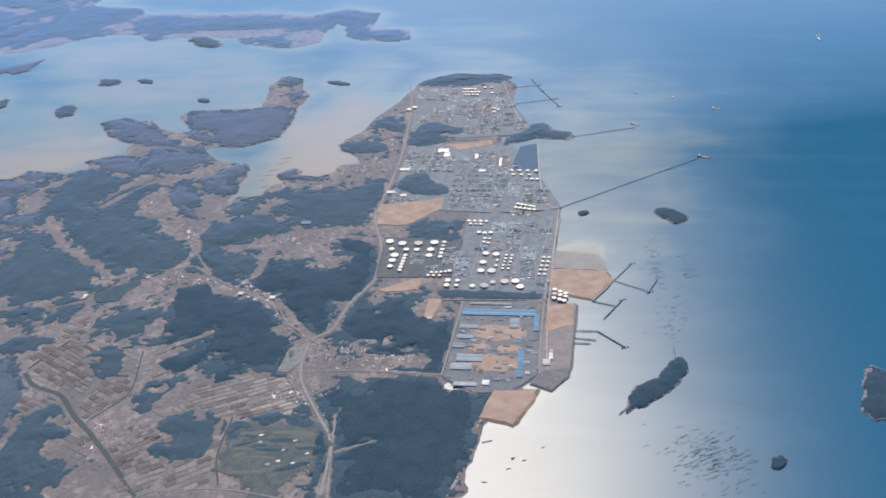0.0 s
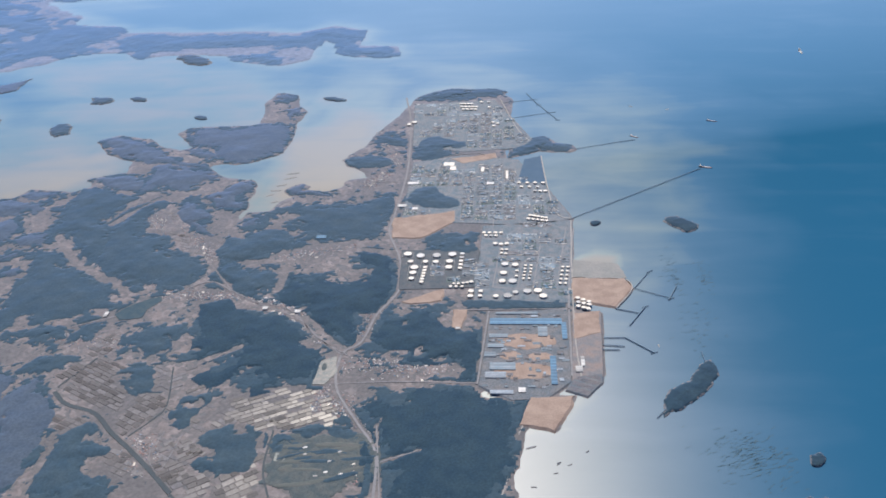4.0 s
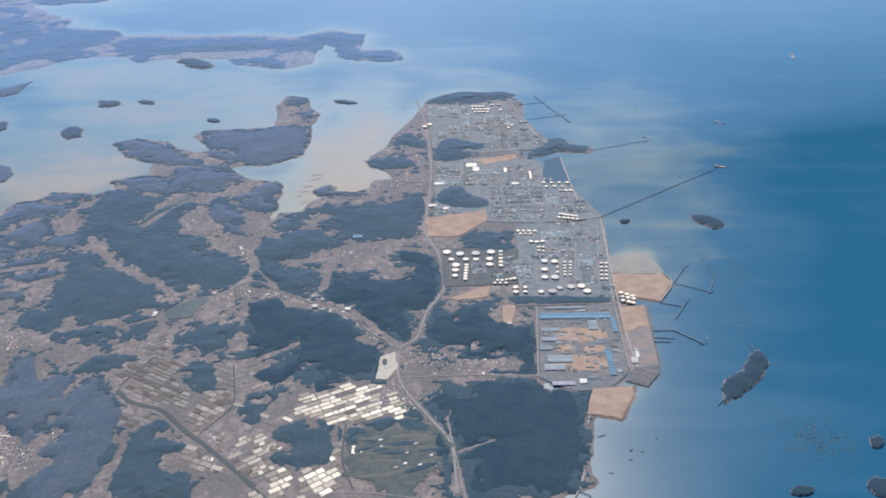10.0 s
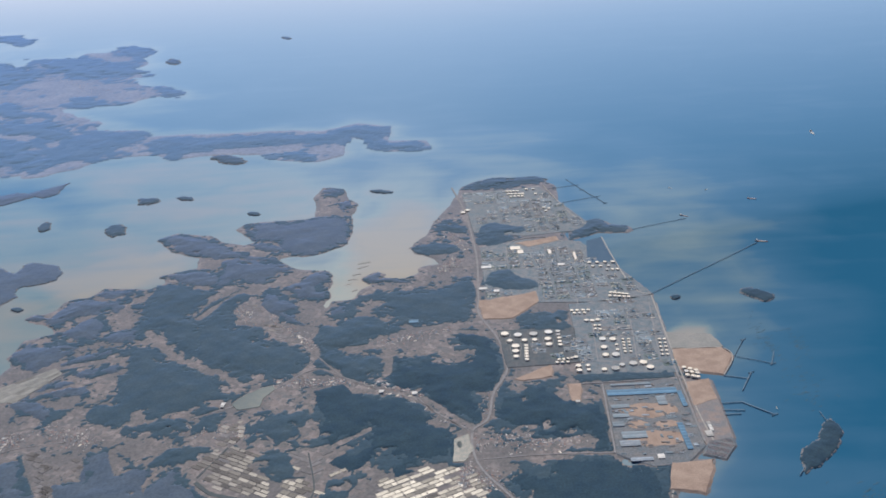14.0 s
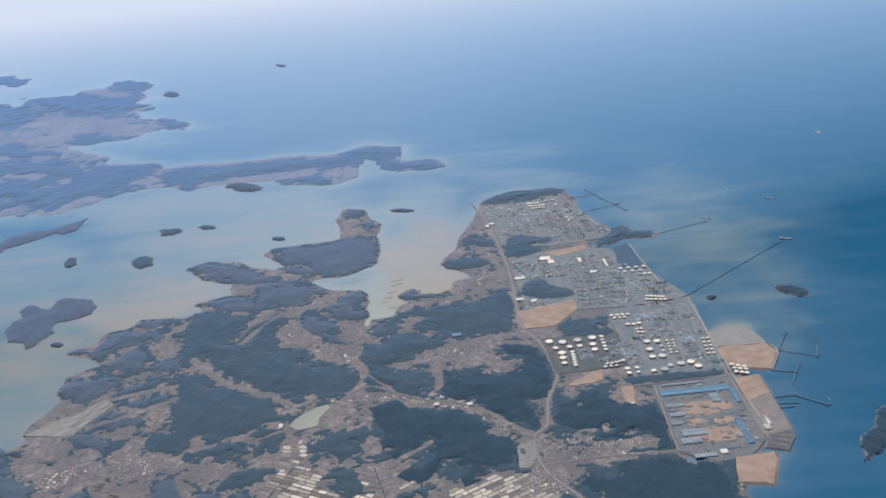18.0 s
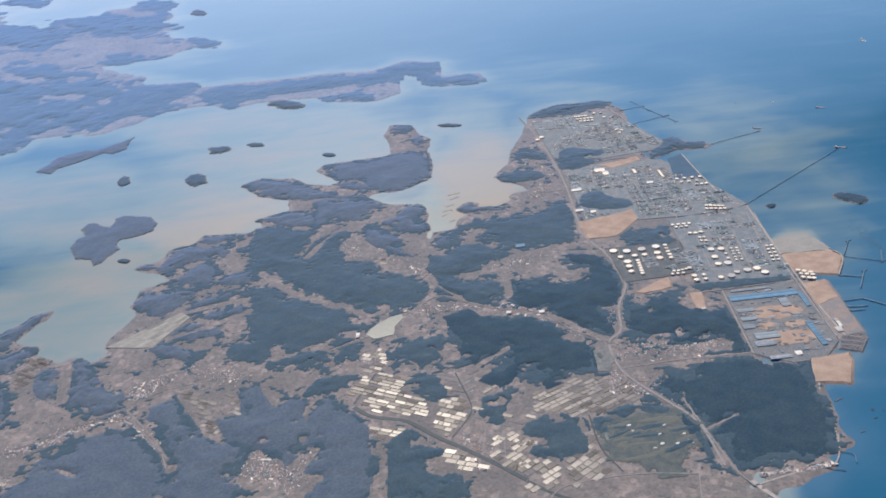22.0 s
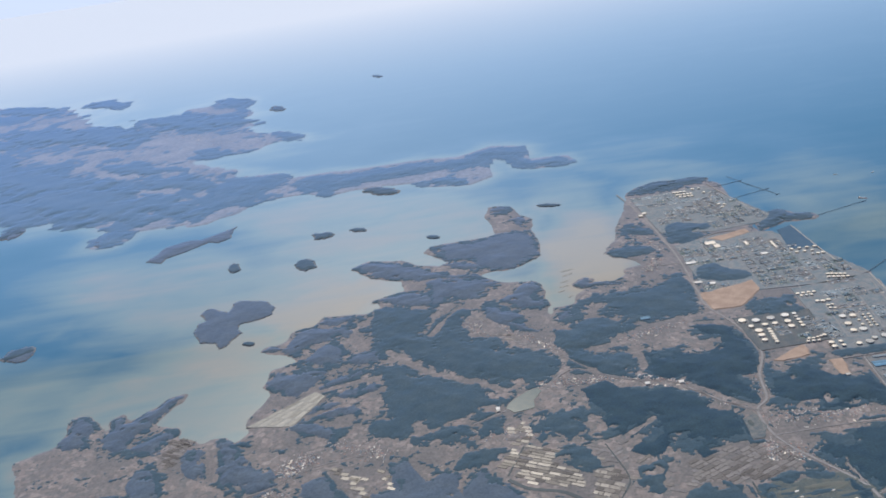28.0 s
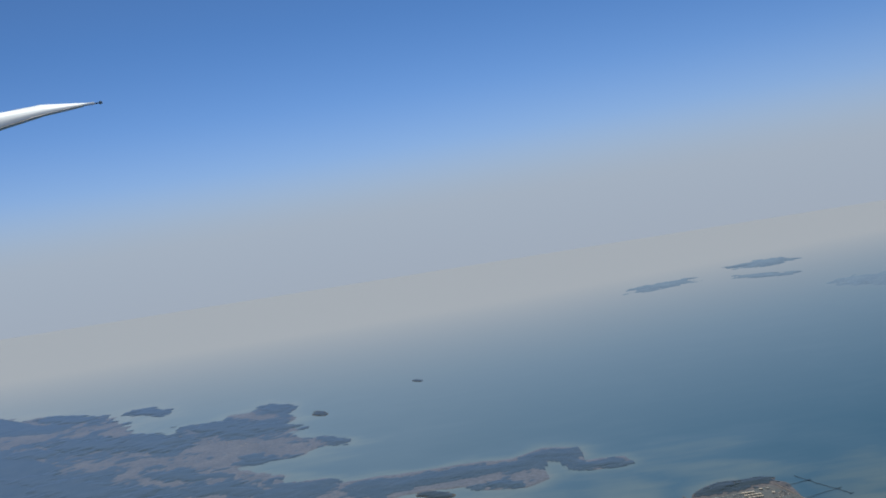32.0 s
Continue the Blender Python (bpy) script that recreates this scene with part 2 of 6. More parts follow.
def ground_material():
    m = bpy.data.materials.new("farmland")
    m.use_nodes = True
    nt = m.node_tree
    b = nt.nodes["Principled BSDF"]
    b.inputs["Roughness"].default_value, b.inputs["Specular IOR Level"].default_value = 0.9, 0.25
    # bluish sheen veils the distant fields in place of haze
    b.inputs["Sheen Weight"].default_value, b.inputs["Sheen Roughness"].default_value = 0.6, 0.32
    b.inputs["Sheen Tint"].default_value = (0.7, 0.82, 1.0, 1)
    co = nt.nodes.new("ShaderNodeTexCoord")
    vo = nt.nodes.new("ShaderNodeTexVoronoi")
    vo.distance, vo.inputs["Scale"].default_value = "CHEBYCHEV", 0.28
    rot = nt.nodes.new("ShaderNodeMapping")
    rot.inputs["Rotation"].default_value = (0, 0, 0.5)
    nt.links.new(co.outputs["Object"], rot.inputs[0])
    nt.links.new(rot.outputs[0], vo.inputs["Vector"])
    cr = nt.nodes.new("ShaderNodeValToRGB")
    el = cr.color_ramp.elements
    el[0].position, el[0].color = 0.0, (0.146, 0.124, 0.106, 1)
    el[1].position, el[1].color = 1.0, (0.24, 0.196, 0.162, 1)
    for p, c in ((0.25, (0.172, 0.142, 0.117, 1)), (0.5, (0.128, 0.117, 0.102, 1)), (0.75, (0.205, 0.162, 0.132, 1))):
        x = el.new(p)
        x.color = c
    sep = nt.nodes.new("ShaderNodeSeparateColor")
    nt.links.new(vo.outputs["Color"], sep.inputs[0])
    nt.links.new(sep.outputs[0], cr.inputs[0])
    n = nt.nodes.new("ShaderNodeTexNoise")
    n.inputs["Scale"].default_value, n.inputs["Detail"].default_value = 0.03, 6
    nt.links.new(co.outputs["Object"], n.inputs["Vector"])
    ra = nt.nodes.new("ShaderNodeMapRange")
    ra.inputs[1].default_value, ra.inputs[2].default_value = 0.45, 0.62
    nt.links.new(n.outputs["Fac"], ra.inputs[0])
    mx = nt.nodes.new("ShaderNodeMix")
    mx.data_type = "RGBA"
    nt.links.new(ra.outputs[0], mx.inputs[0])
    nt.links.new(cr.outputs[0], mx.inputs[6])
    mx.inputs[7].default_value = (0.132, 0.115, 0.099, 1)
    # small plots, hedges and tracks within the fields
    v2, f2 = nt.nodes.new("ShaderNodeTexVoronoi"), nt.nodes.new("ShaderNodeTexNoise")
    v2.distance, v2.inputs["Scale"].default_value = "MANHATTAN", 0.75
    f2.inputs["Scale"].default_value, f2.inputs["Detail"].default_value = 0.5, 5
    nt.links.new(rot.outputs[0], v2.inputs["Vector"])
    nt.links.new(co.outputs["Object"], f2.inputs["Vector"])
    s2, ad, mr2, mu = nt.nodes.new("ShaderNodeSeparateColor"), nt.nodes.new("ShaderNodeMath"), nt.nodes.new("ShaderNodeMapRange"), nt.nodes.new("ShaderNodeMix")
    nt.links.new(v2.outputs["Color"], s2.inputs[0])
    ad.operation = "MULTIPLY_ADD"
    ad.inputs[1].default_value = 0.35
    nt.links.new(s2.outputs[1], ad.inputs[0])
    nt.links.new(f2.outputs["Fac"], ad.inputs[2])
    mr2.inputs[1].default_value, mr2.inputs[2].default_value, mr2.inputs[3].default_value, mr2.inputs[4].default_value = 0.35, 1.0, 0.75, 1.2
    nt.links.new(ad.outputs[0], mr2.inputs[0])
    mu.data_type, mu.blend_type = "RGBA", "MULTIPLY"
    mu.inputs[0].default_value = 1.0
    nt.links.new(mx.outputs[2], mu.inputs[6])
    nt.links.new(mr2.outputs[0], mu.inputs[7])
    nt.links.new(mu.outputs[2], b.inputs["Base Color"])
    return m


def water_material():
    m = bpy.data.materials.new("sea_water")
    m.use_nodes = True
    nt = m.node_tree
    b = nt.nodes["Principled BSDF"]
    at = nt.nodes.new("ShaderNodeAttribute")
    at.attribute_name = "silt"
    co = nt.nodes.new("ShaderNodeTexCoord")
    n = nt.nodes.new("ShaderNodeTexNoise")
    n.inputs["Scale"].default_value, n.inputs["Detail"].default_value, n.inputs["Distortion"].default_value = 0.012, 6, 1.2
    mp = nt.nodes.new("ShaderNodeMapping")
    mp.inputs["Rotation"].default_value, mp.inputs["Scale"].default_value = (0, 0, 0.6), (0.75, 1.3, 1)
    nt.links.new(co.outputs["Object"], mp.inputs[0])
    nt.links.new(mp.outputs[0], n.inputs["Vector"])
    ad = nt.nodes.new("ShaderNodeMath")
    ad.operation = "MULTIPLY_ADD"
    ad.inputs[1].default_value, ad.inputs[2].default_value = 0.4, -0.37
    nt.links.new(n.outputs["Fac"], ad.inputs[0])
    # streaks that the tide draws out along the bay
    st, sm, sa = nt.nodes.new("ShaderNodeTexNoise"), nt.nodes.new("ShaderNodeMapping"), nt.nodes.new("ShaderNodeMath")
    sm.inputs["Rotation"].default_value, sm.inputs["Scale"].default_value = (0, 0, -0.66), (0.006, 0.034, 1)
    st.inputs["Scale"].default_value, st.inputs["Detail"].default_value, st.inputs["Distortion"].default_value = 1.0, 5, 0.8
    nt.links.new(co.outputs["Object"], sm.inputs[0])
    nt.links.new(sm.outputs[0], st.inputs["Vector"])
    sa.operation = "MULTIPLY_ADD"
    sa.inputs[1].default_value = 0.34
    nt.links.new(st.outputs["Fac"], sa.inputs[0])
    nt.links.new(ad.outputs[0], sa.inputs[2])
    su = nt.nodes.new("ShaderNodeMath")
    nt.links.new(sa.outputs[0], su.inputs[0])
    nt.links.new(at.outputs["Fac"], su.inputs[1])
    cr = nt.nodes.new("ShaderNodeValToRGB")
    el = cr.color_ramp.elements
    el[0].position, el[0].color = 0.0, (0.025, 0.092, 0.15, 1)
    el[1].position, el[1].color = 1.0, (0.3, 0.262, 0.205, 1)
    for p, c in ((0.3, (0.054, 0.12, 0.178, 1)), (0.62, (0.168, 0.212, 0.208, 1)), (0.8, (0.24, 0.235, 0.208, 1))):
        x = el.new(p)
        x.color = c
    nt.links.new(su.outputs[0], cr.inputs[0])
    # haze over the far sea, painted into the water's base colour
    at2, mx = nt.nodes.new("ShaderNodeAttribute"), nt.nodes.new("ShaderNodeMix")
    at2.attribute_name, mx.data_type = "far_haze", "RGBA"
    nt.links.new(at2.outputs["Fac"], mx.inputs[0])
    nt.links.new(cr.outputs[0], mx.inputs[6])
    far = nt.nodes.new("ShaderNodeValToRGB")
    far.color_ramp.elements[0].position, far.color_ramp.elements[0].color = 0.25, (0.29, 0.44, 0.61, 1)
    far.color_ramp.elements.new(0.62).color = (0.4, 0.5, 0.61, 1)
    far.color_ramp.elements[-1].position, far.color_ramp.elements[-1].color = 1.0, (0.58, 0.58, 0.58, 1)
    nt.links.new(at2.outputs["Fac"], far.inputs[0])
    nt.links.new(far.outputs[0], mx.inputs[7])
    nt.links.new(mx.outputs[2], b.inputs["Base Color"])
    dry = nt.nodes.new("ShaderNodeMapRange")
    dry.inputs[1].default_value, dry.inputs[2].default_value, dry.inputs[3].default_value, dry.inputs[4].default_value = 0.6, 0.95, 1.0, 0.35
    nt.links.new(su.outputs[0], dry.inputs[0])
    return watery(m, 0.37, 0.021, (1.0, 0.82, 0.56), dry.outputs[0])


def roofs_material():
    m = material("mixed_roofs", (0.4, 0.35, 0.28), 0.75)
    nt = m.node_tree
    geo, cr = nt.nodes.new("ShaderNodeNewGeometry"), nt.nodes.new("ShaderNodeValToRGB")
    cr.color_ramp.interpolation = "CONSTANT"
    el = cr.color_ramp.elements
    el[0].position, el[0].color = 0.0, (0.55, 0.48, 0.38, 1)
    el[1].position, el[1].color = 0.88, (0.1, 0.17, 0.22, 1)
    for p, c in ((0.22, (0.36, 0.2, 0.14, 1)), (0.42, (0.3, 0.28, 0.26, 1)), (0.6, (0.5, 0.43, 0.35, 1)), (0.74, (0.22, 0.16, 0.14, 1))):
        el.new(p).color = c
    nt.links.new(geo.outputs["Random Per Island"], cr.inputs[0])
    nt.links.new(cr.outputs[0], nt.nodes["Principled BSDF"].inputs["Base Color"])
    return m


ROOFS = roofs_material()
POOL = watery(material("green_water", (0.06, 0.085, 0.095), 0.4, (0.08, 0.1, 0.1), 0.2, 0.1), 0.33)
PAN = watery(material("salt_crust", (0.2, 0.185, 0.155), 0.7, (0.26, 0.235, 0.19), 0.2, 0.15, per=0.25), 0.33)
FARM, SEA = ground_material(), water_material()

# ---- tools ----
def lattice(ix, iy, seed):
    h = (ix.astype(np.int64) * 374761393 + iy.astype(np.int64) * 668265263 + seed * 974711) & 0x7FFFFFFF
    h = ((h ^ (h >> 13)) * 1274126177) & 0x7FFFFFFF
    return ((h ^ (h >> 16)) & 0xFFFF) / 65535.0


def value_noise(x, y, seed=0):
    ix, iy = np.floor(x), np.floor(y)
    fx, fy = x - ix, y - iy
    fx, fy = fx * fx * (3 - 2 * fx), fy * fy * (3 - 2 * fy)
    g = lambda i, j: lattice(ix + i, iy + j, seed)
    return (g(0, 0) * (1 - fx) + g(1, 0) * fx) * (1 - fy) + (g(0, 1) * (1 - fx) + g(1, 1) * fx) * fy


def fractal(x, y, size, seed=0, octaves=4):
    """Noise from -1 to 1 whose largest waves are size across."""
    total, weight, amp = 0.0, 0.0, 1.0
    for k in range(octaves):
        f = 2.03 ** k / size
        total = total + amp * (2 * value_noise(x * f + 17.3 * k, y * f - 9.1 * k, seed + k) - 1)
        weight += amp
        amp *= 0.55
    return total / weight * 1.6


def oval(x, y, o):
    """How far out a place lies in an oval (x, y, long, short, turn): 0 in its middle, 1 on its edge."""
    c, s = math.cos(radians(o[4])), math.sin(radians(o[4]))
    dx, dy = x - o[0], y - o[1]
    return np.sqrt(((dx * c + dy * s) / o[2]) ** 2 + ((dy * c - dx * s) / o[3]) ** 2)


def along(points, steps=6):
    """A smooth line through a few points."""
    p = np.array(points, float)
    if len(p) == 2:
        return p
    q = np.vstack([2 * p[0] - p[1], p, 2 * p[-1] - p[-2]])
    out = []
    for i in range(1, len(q) - 2):
        for t in np.linspace(0, 1, steps, endpoint=False):
            out.append(0.5 * (2 * q[i] + (q[i + 1] - q[i - 1]) * t + (2 * q[i - 1] - 5 * q[i] + 4 * q[i + 1] - q[i + 2]) * t * t
                              + (3 * q[i] - q[i - 1] - 3 * q[i + 1] + q[i + 2]) * t ** 3))
    return np.array(out + [p[-1]])


def line_distance(x, y, line):
    d = np.full(np.shape(x), 1e9)
    for (ax, ay), (bx, by) in zip(line[:-1], line[1:]):
        vx, vy = bx - ax, by - ay
        t = np.clip(((x - ax) * vx + (y - ay) * vy) / (vx * vx + vy * vy + 1e-9), 0, 1)
        d = np.minimum(d, np.hypot(x - ax - t * vx, y - ay - t * vy))
    return d


def inside(x, y, poly):
    """How far a place lies inside a many-sided plot (negative outside)."""
    p = np.array(poly, float)
    hit = np.zeros(np.shape(x), bool)
    for (ax, ay), (bx, by) in zip(p, np.roll(p, -1, 0)):
        if ay != by:
            hit ^= ((ay > y) != (by > y)) & (x < (bx - ax) * (y - ay) / (by - ay) + ax)
    d = line_distance(x, y, np.vstack([p, p[:1]]))
    return np.where(hit, d, -d)


def mesh_object(name, verts, faces, mat, parent=None, label=""):
    me = bpy.data.meshes.new(name)
    me.from_pydata([tuple(map(float, v)) for v in verts], [], faces)
    me.materials.append(mat)
    ob = new(name, me)
    ob.parent = parent
    if label:
        ob["label"] = label
    return ob


def sheet(name, xs, ys, z, mat, keep=None, smooth=True):
    """A surface over a net of places; keep: which places belong to it."""
    nx, ny = len(xs), len(ys)
    gx, gy = np.meshgrid(xs, ys)
    co = np.stack([gx, gy, z], -1).reshape(-1, 3)
    idx = np.arange(nx * ny).reshape(ny, nx)
    quads = np.stack([idx[:-1, :-1], idx[:-1, 1:], idx[1:, 1:], idx[1:, :-1]], -1).reshape(-1, 4)
    if keep is not None:
        quads = quads[keep.ravel()[quads].any(1)]
        used = np.unique(quads)
        back = np.zeros(nx * ny, int)
        back[used] = np.arange(len(used))
        co, quads = co[used], back[quads]
    me = bpy.data.meshes.new(name)
    me.vertices.add(len(co))
    me.vertices.foreach_set("co", co.astype(np.float32).ravel())
    me.loops.add(len(quads) * 4)
    me.loops.foreach_set("vertex_index", quads.astype(np.int32).ravel())
    me.polygons.add(len(quads))
    me.polygons.foreach_set("loop_start", np.arange(0, len(quads) * 4, 4, dtype=np.int32))
    me.polygons.foreach_set("use_smooth", np.full(len(quads), smooth))
    me.update(calc_edges=True)
    me.validate()
    me.materials.append(mat)
    return new(name, me)


def part(name, bm, mat, parent, label=""):
    me = bpy.data.meshes.new(name)
    bm.to_mesh(me)
    bm.free()
    me.materials.append(mat)
    ob = new(name, me)
    ob.parent = parent
    if label:
        ob["label"] = label
    return ob


def box(bm, x, y, z, sx, sy, sz, turn=0.0):
    """A box that stands on z."""
    m = Matrix.Translation((x, y, z + sz / 2)) @ Matrix.Rotation(turn, 4, "Z") @ Matrix.Diagonal((sx, sy, sz, 1))
    return bmesh.ops.create_cube(bm, size=1, matrix=m)["verts"]


def drum(bm, x, y, z, r, h, n=16, top=None):
    bmesh.ops.create_cone(bm, cap_ends=True, segments=n, radius1=r, radius2=r if top is None else top, depth=h,
                          matrix=Matrix.Translation((x, y, z + h / 2)))


def ragged(poly, amp=0.8, step=2.0, seed=0):
    """The outline with many small uneven bays."""
    p, out = np.array(poly, float), []
    for a, b in zip(p, np.roll(p, -1, 0)):
        n = max(1, int(np.hypot(*(b - a)) / step))
        out += [a + (b - a) * k / n for k in range(n)]
    q = np.array(out)
    q = q + amp * np.stack([fractal(q[:, 0], q[:, 1], 9, 300 + seed, 3), fractal(q[:, 0], q[:, 1], 9, 310 + seed, 3)], 1)
    return [tuple(map(float, v)) for v in q]


def slab(name, poly, z0, z1, mat, parent=None, label="", flare=0.0):
    """A plate with that outline; flare: how far its foot spreads."""
    n = len(poly)
    mx, my = sum(p[0] for p in poly) / n, sum(p[1] for p in poly) / n
    far = [1 + flare / max(1.0, math.hypot(x - mx, y - my)) for x, y in poly]
    v = [(mx + (x - mx) * k, my + (y - my) * k, z0) for (x, y), k in zip(poly, far)] + [(x, y, z1) for x, y in poly]
    f = [tuple(range(n, 2 * n)), tuple(range(n - 1, -1, -1))] + [(i, (i + 1) % n, n + (i + 1) % n, n + i) for i in range(n)]
    area = sum(poly[i][0] * poly[(i + 1) % n][1] - poly[(i + 1) % n][0] * poly[i][1] for i in range(n))
    if area < 0:
        f = [tuple(reversed(q)) for q in f]
    return mesh_object(name, v, f, mat, parent, label)


def ribbon(name, points, width, z, mat, parent=None, thick=0.25, steps=6):
    """A raised strip along a smooth line."""
    p = along(points, steps)
    d = np.gradient(p, axis=0)
    d /= np.linalg.norm(d, axis=1)[:, None] + 1e-9
    nrm = np.stack([-d[:, 1], d[:, 0]], 1)
    l, r = p + nrm * width / 2, p - nrm * width / 2
    v, f = [], []
    for i in range(len(p)):
        v += [(*l[i], z), (*r[i], z), (*r[i], z - thick), (*l[i], z - thick)]
        if i:
            b, c = 4 * i - 4, 4 * i
            f += [(b, b + 1, c + 1, c), (b + 1, b + 2, c + 2, c + 1), (b + 3, b, c, c + 3)]
    f += [(3, 2, 1, 0), (len(v) - 4, len(v) - 3, len(v) - 2, len(v) - 1)]
    return mesh_object(name, v, f, mat, parent)


# ---- plan: ovals are (x, y, long half, short half, turn) ----
WOODS = {
    "complex": [(100, 544, 21.4, 6.3, -1), (80, 545, 14.3, 4.2, -1), (127, 544, 7.9, 6.2, 9)],
    "farland": [(-645, 1199, 161.1, 63.7, -41), (-764, 1340, 176.9, 67.4, -46), (-746, 1198, 81.6, 32.1, -47), (-553, 1155, 76.4, 34.8, -53), (-549, 1246, 69.5, 28.9, -43), (-566, 1033, 28.8, 18.2, 76), (-632, 1363, 74.9, 24.6, -38), (-880, 1693, 149.7, 47.8, -44), (-752, 1631, 128, 46.7, -49), (-621, 1648, 126.8, 42.1, -44), (-558, 1765, 57.6, 22.4, -63), (-541, 1604, 76.3, 28, -46), (-854, 1958, 81.7, 25.9, -49), (-1050, 2029, 137.1, 32.7, -42)],
    "farland2": [(-530, 1398, 42.3, 17.3, -46), (-411, 1427, 32.7, 15.1, -53), (-480, 1090, 27.6, 24.1, 52), (-970, 1686, 109.6, 30.5, -40), (-883, 1474, 109.2, 34.5, -40)],
}
